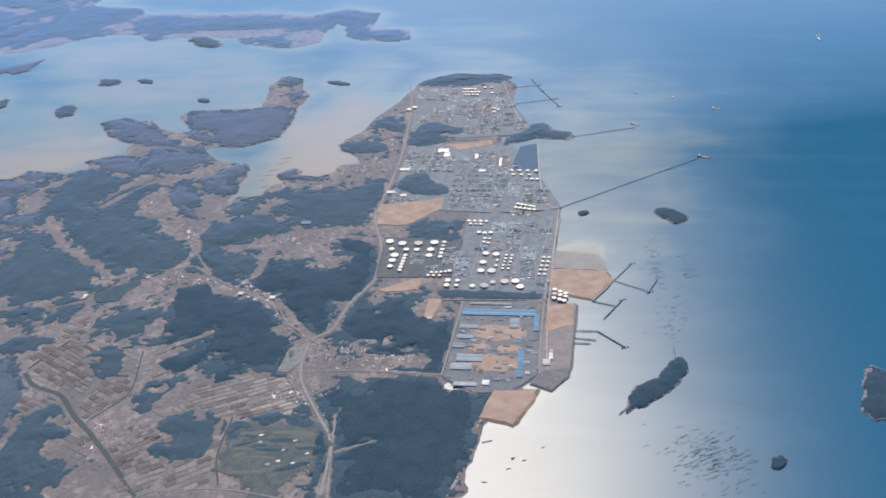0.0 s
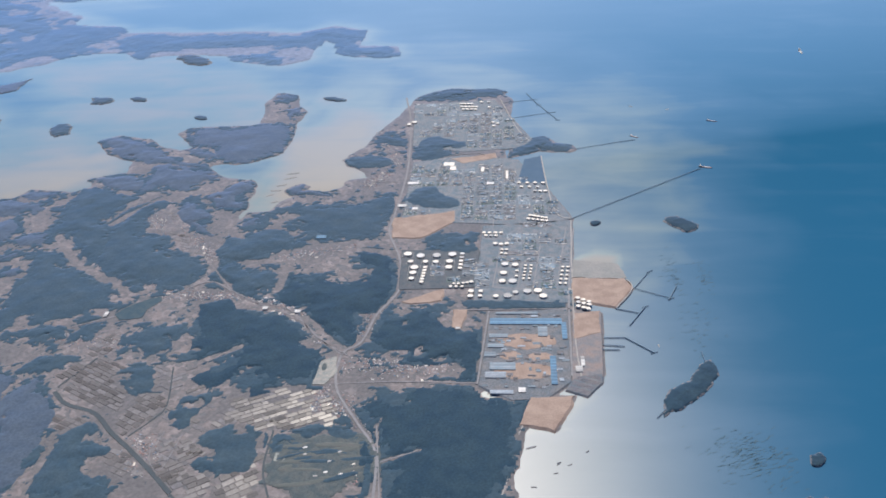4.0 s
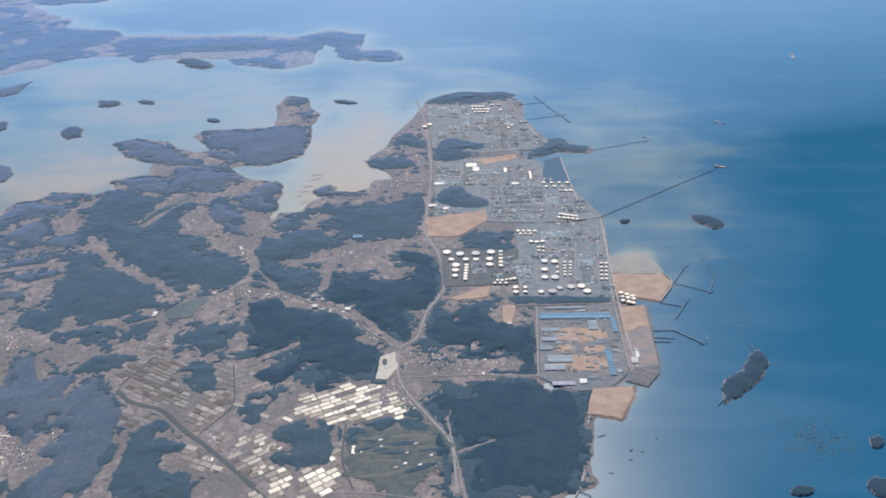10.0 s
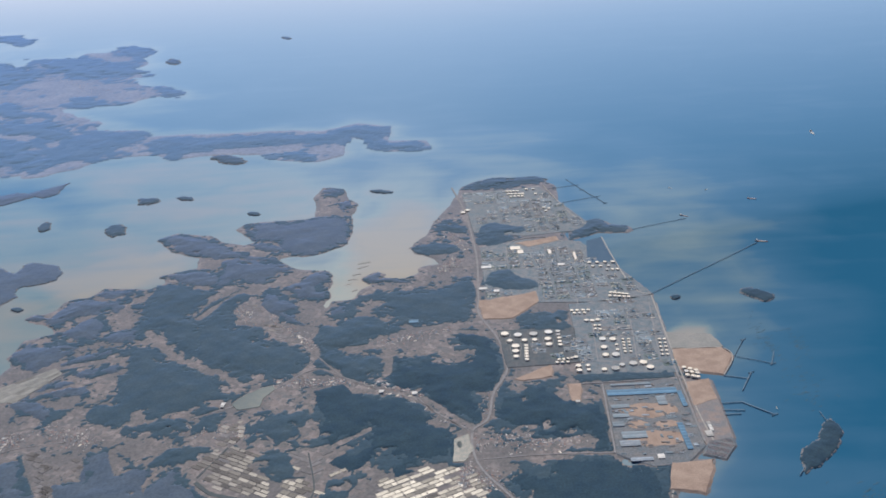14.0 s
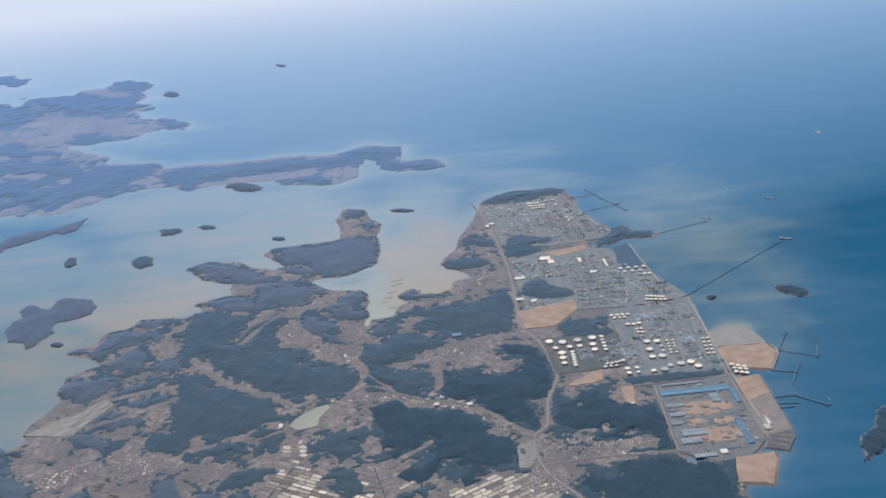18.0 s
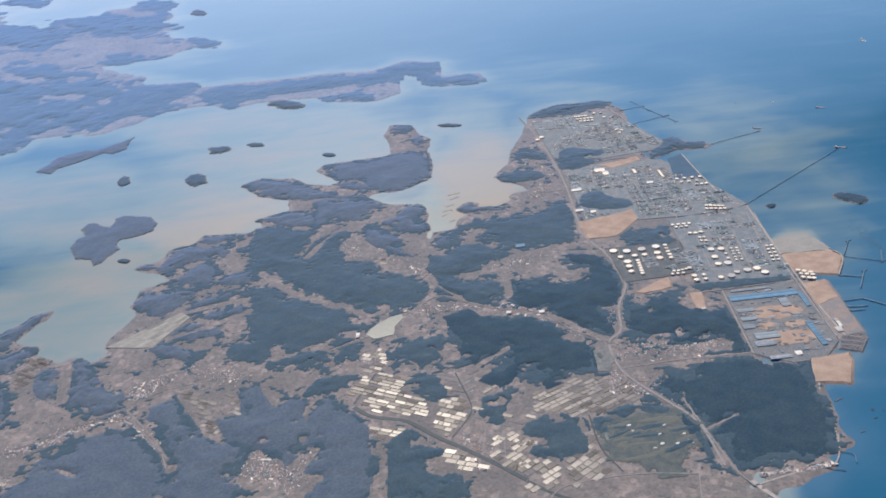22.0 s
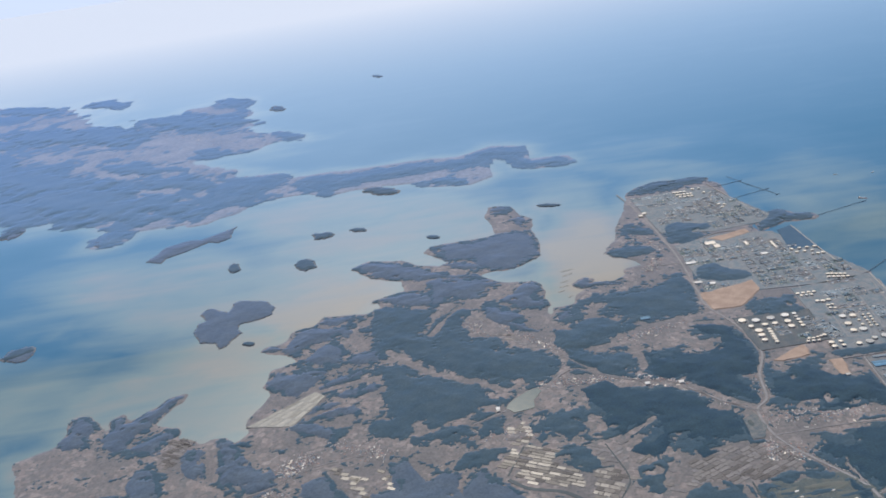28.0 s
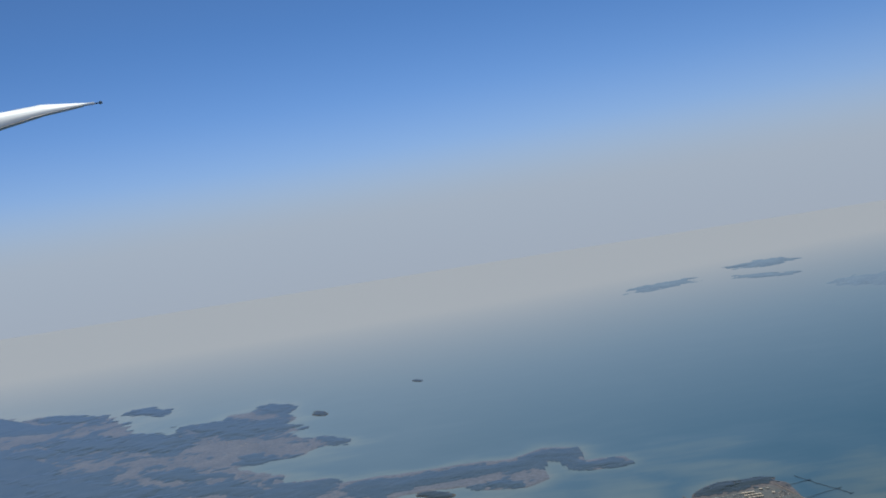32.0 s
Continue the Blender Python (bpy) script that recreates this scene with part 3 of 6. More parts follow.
GROVES = {
    "inlet": [
        [(-198, 843), (-185, 858), (-163, 854), (-142, 860), (-131, 867), (-112, 864), (-104, 851), (-99, 826), (-102, 796), (-114, 782), (-124, 775), (-134, 771), (-146, 777), (-157, 788), (-162, 806), (-183, 813), (-194, 830)],
        [(-135, 942), (-128, 947), (-116, 939), (-114, 929), (-122, 929), (-132, 934)],
        [(-119, 902), (-105, 907), (-102, 894), (-98, 893), (-106, 888), (-108, 872), (-112, 883), (-115, 894)],
        [(-273, 826), (-265, 831), (-259, 837), (-241, 828), (-228, 824), (-222, 813), (-209, 804), (-199, 791), (-181, 776), (-159, 769), (-156, 762), (-176, 766), (-196, 774), (-210, 771), (-224, 780), (-237, 786), (-244, 794), (-252, 797), (-256, 811), (-266, 819)],
        [(-206, 767), (-191, 772), (-161, 761), (-149, 753), (-142, 743), (-151, 736), (-158, 729), (-160, 715), (-171, 719), (-184, 728), (-190, 718), (-197, 714), (-204, 719), (-202, 733), (-199, 748)],
        [(-248, 741), (-237, 746), (-226, 749), (-214, 748), (-198, 738), (-199, 717), (-209, 718), (-223, 722), (-231, 729), (-241, 738)],
        [(-188, 804), (-172, 804), (-159, 796), (-154, 785), (-161, 782), (-177, 789)],
        [(-145, 703), (-139, 712), (-129, 716), (-128, 727), (-122, 734), (-113, 735), (-108, 726), (-111, 716), (-116, 706), (-115, 697), (-107, 695), (-106, 683), (-116, 684), (-130, 687), (-136, 698)],
        [(-158, 691), (-154, 697), (-146, 695), (-141, 686), (-134, 681), (-127, 669), (-130, 662), (-124, 645), (-117, 641), (-119, 637), (-130, 643), (-136, 651), (-144, 658), (-152, 670), (-156, 677)],
        [(-102, 662), (-94, 670), (-83, 670), (-82, 657), (-89, 649), (-100, 651)],
        [(-79, 718), (-70, 729), (-65, 724), (-67, 716), (-53, 713), (-42, 706), (-49, 704), (-62, 711), (-74, 709), (-78, 713)],
    ],
    "ridges": [
        [(-76, 683), (-64, 687), (-51, 691), (-37, 692), (-19, 690), (-6, 701), (7, 714), (9, 696), (8, 674), (5, 659), (4, 644), (-1, 635), (-10, 633), (-22, 636), (-34, 629), (-46, 634), (-47, 641), (-59, 651), (-66, 645), (-69, 653), (-66, 668), (-59, 671), (-67, 677)],
        [(-107, 637), (-94, 635), (-89, 644), (-80, 649), (-68, 648), (-56, 635), (-48, 628), (-51, 620), (-62, 618), (-71, 611), (-77, 605), (-87, 597), (-85, 588), (-73, 587), (-64, 590), (-59, 583), (-59, 569), (-59, 557), (-64, 550), (-75, 554), (-85, 559), (-92, 565), (-100, 563), (-105, 572), (-107, 585), (-102, 596), (-107, 602), (-109, 616)],
        [(-248, 701), (-247, 722), (-238, 726), (-225, 720), (-217, 711), (-211, 713), (-198, 704), (-202, 689), (-207, 675), (-211, 665), (-204, 662), (-199, 667), (-192, 651), (-189, 596), (-196, 593), (-206, 608), (-213, 619), (-221, 639), (-228, 641), (-235, 632), (-239, 627), (-246, 631), (-246, 645), (-244, 664), (-248, 680)],
        [(-204, 662), (-201, 673), (-195, 687), (-189, 696), (-178, 700), (-166, 697), (-168, 687), (-174, 676), (-176, 666), (-169, 655), (-173, 646), (-164, 639), (-156, 641), (-149, 635), (-145, 620), (-132, 608), (-124, 608), (-114, 597), (-108, 593), (-108, 581), (-111, 573), (-119, 567), (-132, 562), (-136, 567), (-140, 576), (-146, 569), (-142, 561), (-152, 557), (-157, 555), (-163, 569), (-168, 578), (-176, 580), (-182, 590), (-191, 596), (-195, 633)],
        [(-243, 609), (-236, 617), (-223, 617), (-214, 606), (-209, 596), (-200, 592), (-192, 588), (-186, 580), (-175, 572), (-169, 571), (-165, 562), (-163, 551), (-155, 545), (-149, 543), (-155, 539), (-170, 538), (-175, 531), (-184, 526), (-191, 524), (-198, 518), (-203, 520), (-206, 529), (-212, 532), (-213, 521), (-216, 515), (-222, 513), (-230, 516), (-239, 517), (-243, 531), (-241, 539), (-233, 540), (-231, 550), (-235, 566), (-231, 577), (-234, 590)],
    ],
    "valley": [
        [(-51, 581), (-45, 585), (-36, 576), (-29, 581), (-21, 572), (-12, 570), (-3, 576), (4, 583), (4, 592), (-4, 594), (-10, 604), (-9, 613), (0, 618), (10, 613), (16, 602), (19, 588), (23, 578), (22, 562), (21, 546), (18, 535), (10, 533), (0, 532), (2, 520), (5, 509), (4, 498), (1, 491), (-5, 494), (-11, 498), (-17, 507), (-25, 515), (-28, 527), (-34, 536), (-31, 543), (-37, 540), (-45, 542), (-51, 547), (-56, 556), (-53, 568)],
        [(-102, 544), (-95, 548), (-83, 551), (-75, 539), (-67, 537), (-59, 532), (-49, 533), (-42, 530), (-36, 521), (-29, 513), (-25, 505), (-30, 501), (-23, 494), (-16, 493), (-13, 479), (-13, 470), (-14, 462), (-22, 462), (-27, 460), (-33, 455), (-37, 450), (-45, 447), (-47, 452), (-48, 461), (-44, 467), (-53, 465), (-56, 469), (-60, 464), (-67, 456), (-72, 455), (-78, 458), (-83, 464), (-78, 471), (-72, 472), (-66, 478), (-68, 481), (-61, 496), (-66, 497), (-74, 482), (-80, 477), (-86, 482), (-93, 486), (-93, 499), (-97, 514), (-98, 528)],
        [(17, 528), (25, 526), (32, 532), (37, 538), (46, 540), (48, 532), (53, 523), (57, 518), (63, 521), (66, 513), (79, 513), (79, 502), (78, 489), (78, 476), (77, 463), (69, 460), (63, 463), (70, 474), (65, 480), (58, 480), (53, 478), (45, 479), (37, 477), (31, 480), (35, 488), (39, 491), (30, 494), (24, 493), (19, 495), (13, 497), (12, 507)],
    ],
    "plain": [
        [(-129, 469), (-125, 475), (-119, 478), (-111, 476), (-106, 469), (-104, 458), (-104, 451), (-109, 449), (-115, 450), (-121, 456), (-126, 461)],
        [(-131, 501), (-129, 514), (-124, 520), (-115, 519), (-105, 521), (-101, 515), (-103, 505), (-108, 499), (-110, 490), (-117, 486), (-122, 492)],
        [(-85, 437), (-83, 448), (-76, 449), (-71, 451), (-66, 449), (-66, 442), (-69, 437), (-72, 429), (-74, 422), (-77, 419), (-83, 421), (-80, 426), (-86, 429), (-87, 433)],
        [(-64, 412), (-62, 418), (-55, 420), (-52, 423), (-45, 425), (-38, 423), (-34, 416), (-33, 409), (-31, 400), (-33, 392), (-35, 387), (-42, 386), (-50, 386), (-57, 388), (-62, 391), (-64, 395), (-61, 398), (-54, 398), (-54, 403), (-60, 405), (-64, 407)],
        [(-28, 408), (-24, 414), (-17, 416), (-12, 412), (-14, 405), (-19, 400), (-25, 401)],
        [(-19, 418), (-11, 423), (-4, 426), (0, 423), (7, 422), (17, 420), (19, 416), (13, 410), (5, 412), (0, 418), (-9, 412), (-13, 415)],
        [(-190, 469), (-186, 477), (-181, 484), (-174, 487), (-169, 483), (-167, 477), (-173, 472), (-180, 468), (-186, 467)],
        [(-204, 510), (-198, 516), (-189, 520), (-178, 514), (-172, 506), (-173, 502), (-184, 505), (-193, 504)],
        [(-173, 522), (-166, 527), (-155, 526), (-151, 522), (-156, 513), (-163, 511)],
    ],
    "mount": [
        [(13, 434), (23, 447), (33, 448), (45, 457), (58, 457), (70, 461), (77, 463), (77, 448), (83, 446), (94, 447), (106, 448), (103, 433), (99, 417), (97, 404), (97, 394), (93, 383), (87, 367), (82, 366), (78, 364), (71, 361), (65, 365), (56, 367), (49, 363), (42, 360), (37, 360), (33, 366), (34, 377), (36, 384), (31, 380), (30, 387), (28, 402), (24, 416), (20, 425), (16, 431)],
        [(21, 417), (26, 408), (29, 397), (30, 382), (29, 376), (22, 377), (23, 384), (22, 391), (19, 402)],
    ],
    "complex": [
        [(8, 933), (18, 944), (38, 956), (58, 953), (81, 954), (91, 946), (84, 935), (71, 930), (54, 931), (36, 925), (21, 921), (10, 927)],
        [(-22, 828), (-15, 837), (-1, 827), (9, 821), (9, 806), (-3, 806), (-18, 815)],
        [(7, 800), (18, 826), (32, 832), (45, 821), (60, 816), (58, 802), (46, 794), (41, 782), (31, 771), (22, 774), (11, 780)],
        [(-42, 778), (-34, 786), (-21, 786), (-4, 779), (-1, 768), (-10, 760), (-24, 759), (-36, 765)],
        [(11, 707), (20, 717), (28, 723), (39, 722), (47, 705), (57, 698), (58, 686), (51, 679), (40, 679), (29, 683), (19, 688), (11, 696)],
        [(37, 625), (48, 635), (59, 639), (67, 644), (74, 640), (73, 626), (71, 616), (66, 608), (59, 612), (49, 613), (38, 613)],
        [(107, 807), (115, 821), (124, 825), (130, 816), (133, 810), (147, 805), (149, 797), (143, 791), (129, 793), (120, 796), (110, 788), (101, 784), (96, 781), (98, 799)],
    ],
    "westcoast": [
        [(-316, 668), (-312, 686), (-310, 699), (-297, 702), (-287, 697), (-278, 698), (-269, 699), (-264, 684), (-267, 675), (-277, 683), (-281, 675), (-289, 674), (-297, 668), (-304, 660), (-311, 659)],
        [(-335, 672), (-330, 678), (-317, 671), (-309, 671), (-308, 658), (-321, 667)],
        [(-293, 708), (-290, 718), (-278, 717), (-264, 716), (-261, 710), (-270, 707), (-276, 703), (-283, 703)],
        [(-301, 642), (-296, 650), (-289, 661), (-282, 669), (-273, 662), (-267, 646), (-270, 640), (-267, 632), (-279, 631), (-291, 636)],
        [(-265, 632), (-260, 641), (-250, 646), (-239, 644), (-236, 633), (-241, 626), (-251, 624), (-260, 626)],
        [(-322, 610), (-320, 620), (-318, 631), (-307, 624), (-304, 628), (-296, 632), (-285, 626), (-279, 619), (-282, 609), (-286, 602), (-291, 593), (-296, 588), (-302, 591), (-309, 599), (-314, 600)],
        [(-283, 595), (-277, 604), (-268, 610), (-256, 613), (-248, 617), (-249, 610), (-258, 599), (-267, 593), (-276, 590)],
        [(-270, 581), (-262, 588), (-250, 589), (-241, 593), (-236, 586), (-241, 579), (-252, 576), (-262, 575)],
        [(-287, 561), (-282, 569), (-271, 572), (-258, 568), (-249, 558), (-250, 551), (-263, 552), (-273, 552), (-281, 555)],
        [(-296, 546), (-294, 552), (-286, 549), (-279, 543), (-266, 535), (-261, 527), (-266, 523), (-275, 527), (-284, 533), (-293, 539)],
    ],
    "westcoast2": [
        [(-363, 510), (-366, 525), (-364, 533), (-356, 533), (-348, 526), (-343, 512), (-343, 503), (-343, 497), (-352, 498), (-359, 503)],
        [(-348, 533), (-348, 541), (-342, 542), (-334, 534), (-325, 522), (-319, 511), (-313, 497), (-303, 498), (-296, 487), (-296, 475), (-301, 471), (-307, 466), (-314, 473), (-322, 483), (-329, 484), (-337, 489), (-339, 496), (-339, 505)],
    ],
    "southwest": [
        [(-461, 562), (-461, 573), (-458, 580), (-463, 595), (-459, 602), (-452, 600), (-441, 587), (-439, 579), (-443, 573), (-441, 561), (-447, 555), (-455, 556)],
        [(-431, 562), (-432, 570), (-427, 576), (-430, 588), (-426, 595), (-420, 583), (-414, 584), (-408, 592), (-400, 601), (-396, 610), (-391, 613), (-384, 615), (-384, 606), (-391, 600), (-395, 590), (-398, 578), (-399, 569), (-406, 563), (-409, 553), (-409, 542), (-417, 543), (-426, 552)],
        [(-406, 545), (-402, 551), (-394, 556), (-388, 562), (-380, 564), (-377, 556), (-384, 549), (-382, 534), (-387, 531), (-396, 538)],
        [(-395, 502), (-395, 515), (-388, 517), (-379, 511), (-375, 501), (-372, 488), (-371, 476), (-376, 468), (-383, 464), (-390, 463), (-398, 462), (-411, 473), (-420, 481), (-418, 489), (-406, 491), (-395, 490)],
        [(-440, 485), (-425, 485), (-409, 470), (-397, 459), (-393, 447), (-403, 441), (-415, 439), (-423, 440)],
        [(-391, 407), (-383, 420), (-372, 427), (-356, 424), (-352, 413), (-356, 404), (-366, 397)],
    ],
    "south": [
        [(-337, 431), (-332, 438), (-323, 441), (-319, 451), (-309, 452), (-300, 456), (-293, 456), (-285, 447), (-275, 439), (-267, 427), (-259, 418), (-253, 383), (-250, 358), (-263, 359), (-274, 369), (-278, 361), (-283, 358), (-283, 350), (-290, 339), (-296, 340), (-301, 353), (-308, 367), (-320, 369), (-332, 367), (-337, 376), (-346, 401), (-344, 410), (-337, 418)],
        [(-256, 407), (-253, 412), (-255, 418), (-261, 429), (-267, 440), (-271, 452), (-279, 463), (-279, 475), (-275, 480), (-265, 480), (-259, 467), (-253, 460), (-246, 453), (-241, 440), (-233, 431), (-224, 431), (-217, 422), (-213, 413), (-217, 409), (-219, 400), (-216, 389), (-216, 376), (-222, 372), (-222, 364), (-229, 361), (-233, 349), (-246, 355), (-255, 359), (-257, 384)],
        [(-385, 430), (-372, 430), (-361, 425), (-356, 414), (-356, 405), (-349, 397), (-342, 382), (-346, 376), (-352, 366), (-361, 360)],
        [(-228, 485), (-218, 486), (-212, 475), (-206, 461), (-201, 463), (-196, 466), (-189, 467), (-184, 463), (-186, 451), (-180, 439), (-178, 422), (-183, 415), (-187, 406), (-193, 402), (-197, 410), (-204, 417), (-210, 421), (-214, 414), (-220, 423), (-230, 433), (-237, 451), (-236, 456), (-228, 456), (-223, 456)],
        [(-184, 445), (-179, 458), (-171, 464), (-166, 458), (-159, 448), (-153, 438), (-148, 429), (-148, 416), (-146, 407), (-144, 399), (-146, 390), (-145, 383), (-148, 372), (-147, 365), (-154, 360), (-160, 356), (-166, 355), (-172, 354), (-176, 359), (-179, 367), (-181, 374), (-179, 380), (-175, 384), (-169, 389), (-173, 393), (-178, 392), (-182, 397), (-178, 406), (-178, 414), (-183, 423)],
    ],
    "south2": [
        [(-138, 406), (-136, 413), (-133, 418), (-127, 426), (-124, 424), (-123, 416), (-126, 408), (-119, 407), (-113, 408), (-108, 405), (-108, 397), (-116, 396), (-123, 395), (-119, 389), (-112, 383), (-103, 382), (-99, 378), (-97, 371), (-97, 364), (-103, 361), (-97, 353), (-99, 349), (-96, 345), (-88, 344), (-85, 340), (-87, 335), (-93, 332), (-97, 332), (-99, 339), (-104, 340), (-110, 345), (-113, 350), (-122, 343), (-127, 350), (-123, 354), (-127, 363), (-134, 367), (-138, 370), (-139, 384), (-137, 393)],
        [(-139, 348), (-137, 357), (-132, 360), (-126, 354), (-126, 342), (-124, 329), (-127, 326), (-134, 328), (-139, 334), (-141, 340)],
        [(-177, 351), (-170, 352), (-163, 353), (-159, 348), (-163, 340), (-167, 333), (-171, 332), (-176, 337), (-179, 343)],
        [(-223, 355), (-213, 371), (-206, 365), (-200, 360), (-196, 355), (-197, 347), (-205, 344), (-217, 348)],
    ],
    "farpen": [
        [(-1791, 2509), (-1474, 2321), (-1273, 2198), (-1095, 1999), (-991, 1954), (-1023, 1883), (-1169, 1943), (-1352, 2036)],
        [(-1456, 1951), (-1240, 1868), (-1060, 1780), (-916, 1592), (-807, 1366), (-803, 1256), (-859, 1221), (-968, 1247), (-1133, 1413)],
        [(-372, 1164), (-355, 1173), (-327, 1174), (-297, 1159), (-269, 1170), (-241, 1173), (-212, 1171), (-183, 1156), (-159, 1156), (-140, 1181), (-118, 1191), (-77, 1171), (-77, 1147), (-86, 1130), (-76, 1105), (-59, 1103), (-45, 1108), (-33, 1097), (-29, 1075), (-39, 1069), (-56, 1070), (-75, 1075), (-91, 1083), (-99, 1112), (-107, 1142), (-121, 1149), (-129, 1123), (-149, 1118), (-170, 1117), (-197, 1118), (-225, 1115), (-248, 1110), (-279, 1111), (-305, 1101), (-320, 1081), (-340, 1106), (-357, 1133)],
        [(-216, 1080), (-197, 1090), (-174, 1083), (-154, 1064), (-158, 1048), (-184, 1056), (-203, 1070)],
        [(-477, 1203), (-458, 1219), (-434, 1212), (-412, 1214), (-378, 1184), (-389, 1160), (-406, 1133), (-418, 1105), (-440, 1093), (-457, 1079), (-467, 1047), (-476, 1043), (-488, 1072), (-483, 1101), (-478, 1144), (-487, 1183)],
    ],
}
LAND = [
    [(-1966, 2744), (-1221, 2174), (-930, 1600), (-782, 1325), (-762, 1177), (-890, 1190), (-1050, 1248)],
    [(-251, 579), (76, 504), (63, 420), (35, 362), (-78, 359), (-251, 389), (-289, 490)],
    [(-451, 463), (-355, 438), (-278, 375), (-220, 327), (-262, 290), (-386, 309)],
    [(5, 933), (-7, 884), (-23, 841), (-29, 806), (-41, 789), (-40, 768), (-23, 750), (-16, 729), (-35, 726), (-48, 715), (-72, 706), (-81, 698), (-87, 681), (-103, 678), (-108, 650), (-111, 518), (7, 492), (76, 550), (99, 926), (76, 958), (21, 946)],
    [(-107, 679), (-105, 714), (-110, 736), (-132, 742), (-146, 751), (-156, 767), (-132, 776), (-103, 787), (-97, 828), (-100, 859), (-96, 898), (-108, 914), (-113, 944), (-137, 953), (-142, 922), (-136, 883), (-137, 862), (-164, 861), (-199, 857), (-206, 843), (-183, 812), (-187, 800), (-210, 812), (-226, 829), (-259, 842), (-274, 828), (-256, 796), (-226, 777), (-222, 756), (-249, 745), (-243, 729), (-236, 694), (-109, 595)],
    [(-241, 730), (-253, 718), (-267, 720), (-291, 723), (-298, 707), (-313, 704), (-320, 682), (-337, 676), (-333, 668), (-310, 657), (-303, 644), (-323, 636), (-323, 612), (-317, 597), (-329, 562), (-330, 557), (-325, 547), (-330, 537), (-336, 532), (-235, 479), (-112, 492), (-109, 613)],
    [(-349, 546), (-351, 535), (-362, 544), (-380, 553), (-389, 546), (-339, 404), (-221, 384), (-236, 486), (-331, 529)],
    [(-488, 549), (-468, 560), (-463, 565), (-461, 585), (-466, 602), (-454, 604), (-440, 587), (-430, 571), (-428, 599), (-416, 585), (-409, 595), (-386, 618), (-385, 606), (-395, 588), (-398, 576), (-379, 565), (-376, 553), (-361, 544), (-358, 538), (-346, 542), (-315, 401), (-437, 425)],
    [(-386, 1186), (-328, 1187), (-270, 1184), (-212, 1185), (-159, 1172), (-118, 1202), (-75, 1178), (-75, 1115), (-31, 1109), (-25, 1076), (-40, 1065), (-75, 1069), (-97, 1089), (-105, 1125), (-118, 1137), (-126, 1104), (-125, 1061), (-152, 1043), (-197, 1056), (-224, 1082), (-264, 1088), (-301, 1083), (-320, 1077), (-346, 1100), (-401, 1099), (-423, 1075), (-455, 1036), (-477, 1034), (-505, 1082), (-494, 1214)],
]
ISLE_SHAPES = {
    "bay": [
        [(-403, 727), (-403, 743), (-397, 750), (-406, 770), (-397, 777), (-388, 768), (-379, 763), (-378, 780), (-372, 785), (-362, 782), (-347, 775), (-338, 760), (-337, 745), (-344, 739), (-353, 735), (-364, 733), (-364, 722), (-359, 713), (-365, 701), (-368, 692), (-373, 688), (-378, 699), (-392, 706), (-398, 717)],
        [(-499, 931), (-495, 941), (-490, 952), (-489, 969), (-479, 974), (-463, 983), (-450, 978), (-438, 990), (-424, 1000), (-417, 1010), (-418, 994), (-417, 971), (-428, 962), (-439, 969), (-450, 956), (-464, 944), (-478, 932), (-480, 920)],
        [(-587, 1023), (-581, 1036), (-572, 1051), (-560, 1055), (-552, 1038), (-558, 1025), (-567, 1011), (-572, 1002)],
        [(-763, 1021), (-752, 1028), (-740, 1029), (-726, 1020), (-718, 1006), (-725, 997), (-737, 993), (-750, 994)],
        [(-564, 724), (-565, 734), (-553, 737), (-547, 745), (-543, 731), (-546, 719), (-552, 716)],
        [(-719, 1097), (-715, 1120), (-705, 1128), (-698, 1112), (-701, 1093), (-709, 1086)],
    ],
    "sea": [
        [(176, 446), (180, 456), (187, 461), (193, 465), (200, 480), (206, 486), (209, 480), (207, 467), (199, 455), (190, 446), (184, 440), (177, 437), (174, 433)],
    ],
}
ISLES = {
    "bay": [(-321, 855, 14.8, 7.9, -67), (-395, 876, 11.2, 4.6, -84), (-313, 934, 11.5, 8.7, -8), (-273, 938, 9.4, 4.6, -30), (-196, 883, 6.4, 4.1, -39), (-77, 931, 12.1, 4.9, -25), (-349, 690, 5.3, 2.7, -28)],
    "bay2": [(-255, 1068, 23, 11.3, -40), (-715, 1112, 17.9, 12, -84), (-559, 733, 12.9, 11.8, 72), (-460, 1658, 24.6, 10.1, -66), (-294, 1836, 15, 6.4, -69)],
    "sea": [(217, 654, 11.7, 7.9, -49), (156, 656, 3.9, 3.2, 65), (243, 401, 5.8, 3.5, 57), (234, 368, 8.1, 5.6, 27), (194, 365, 5.4, 3.4, 11)],
    "sea0": [(303, 456, 20, 8.4, 71)],
    "horizon": [(393, 2762, 95, 53.3, 42), (750, 2936, 83.6, 80.1, 39), (648, 2629, 88.1, 36.3, -44), (791, 2225, 93.1, 85.9, -72)],
}
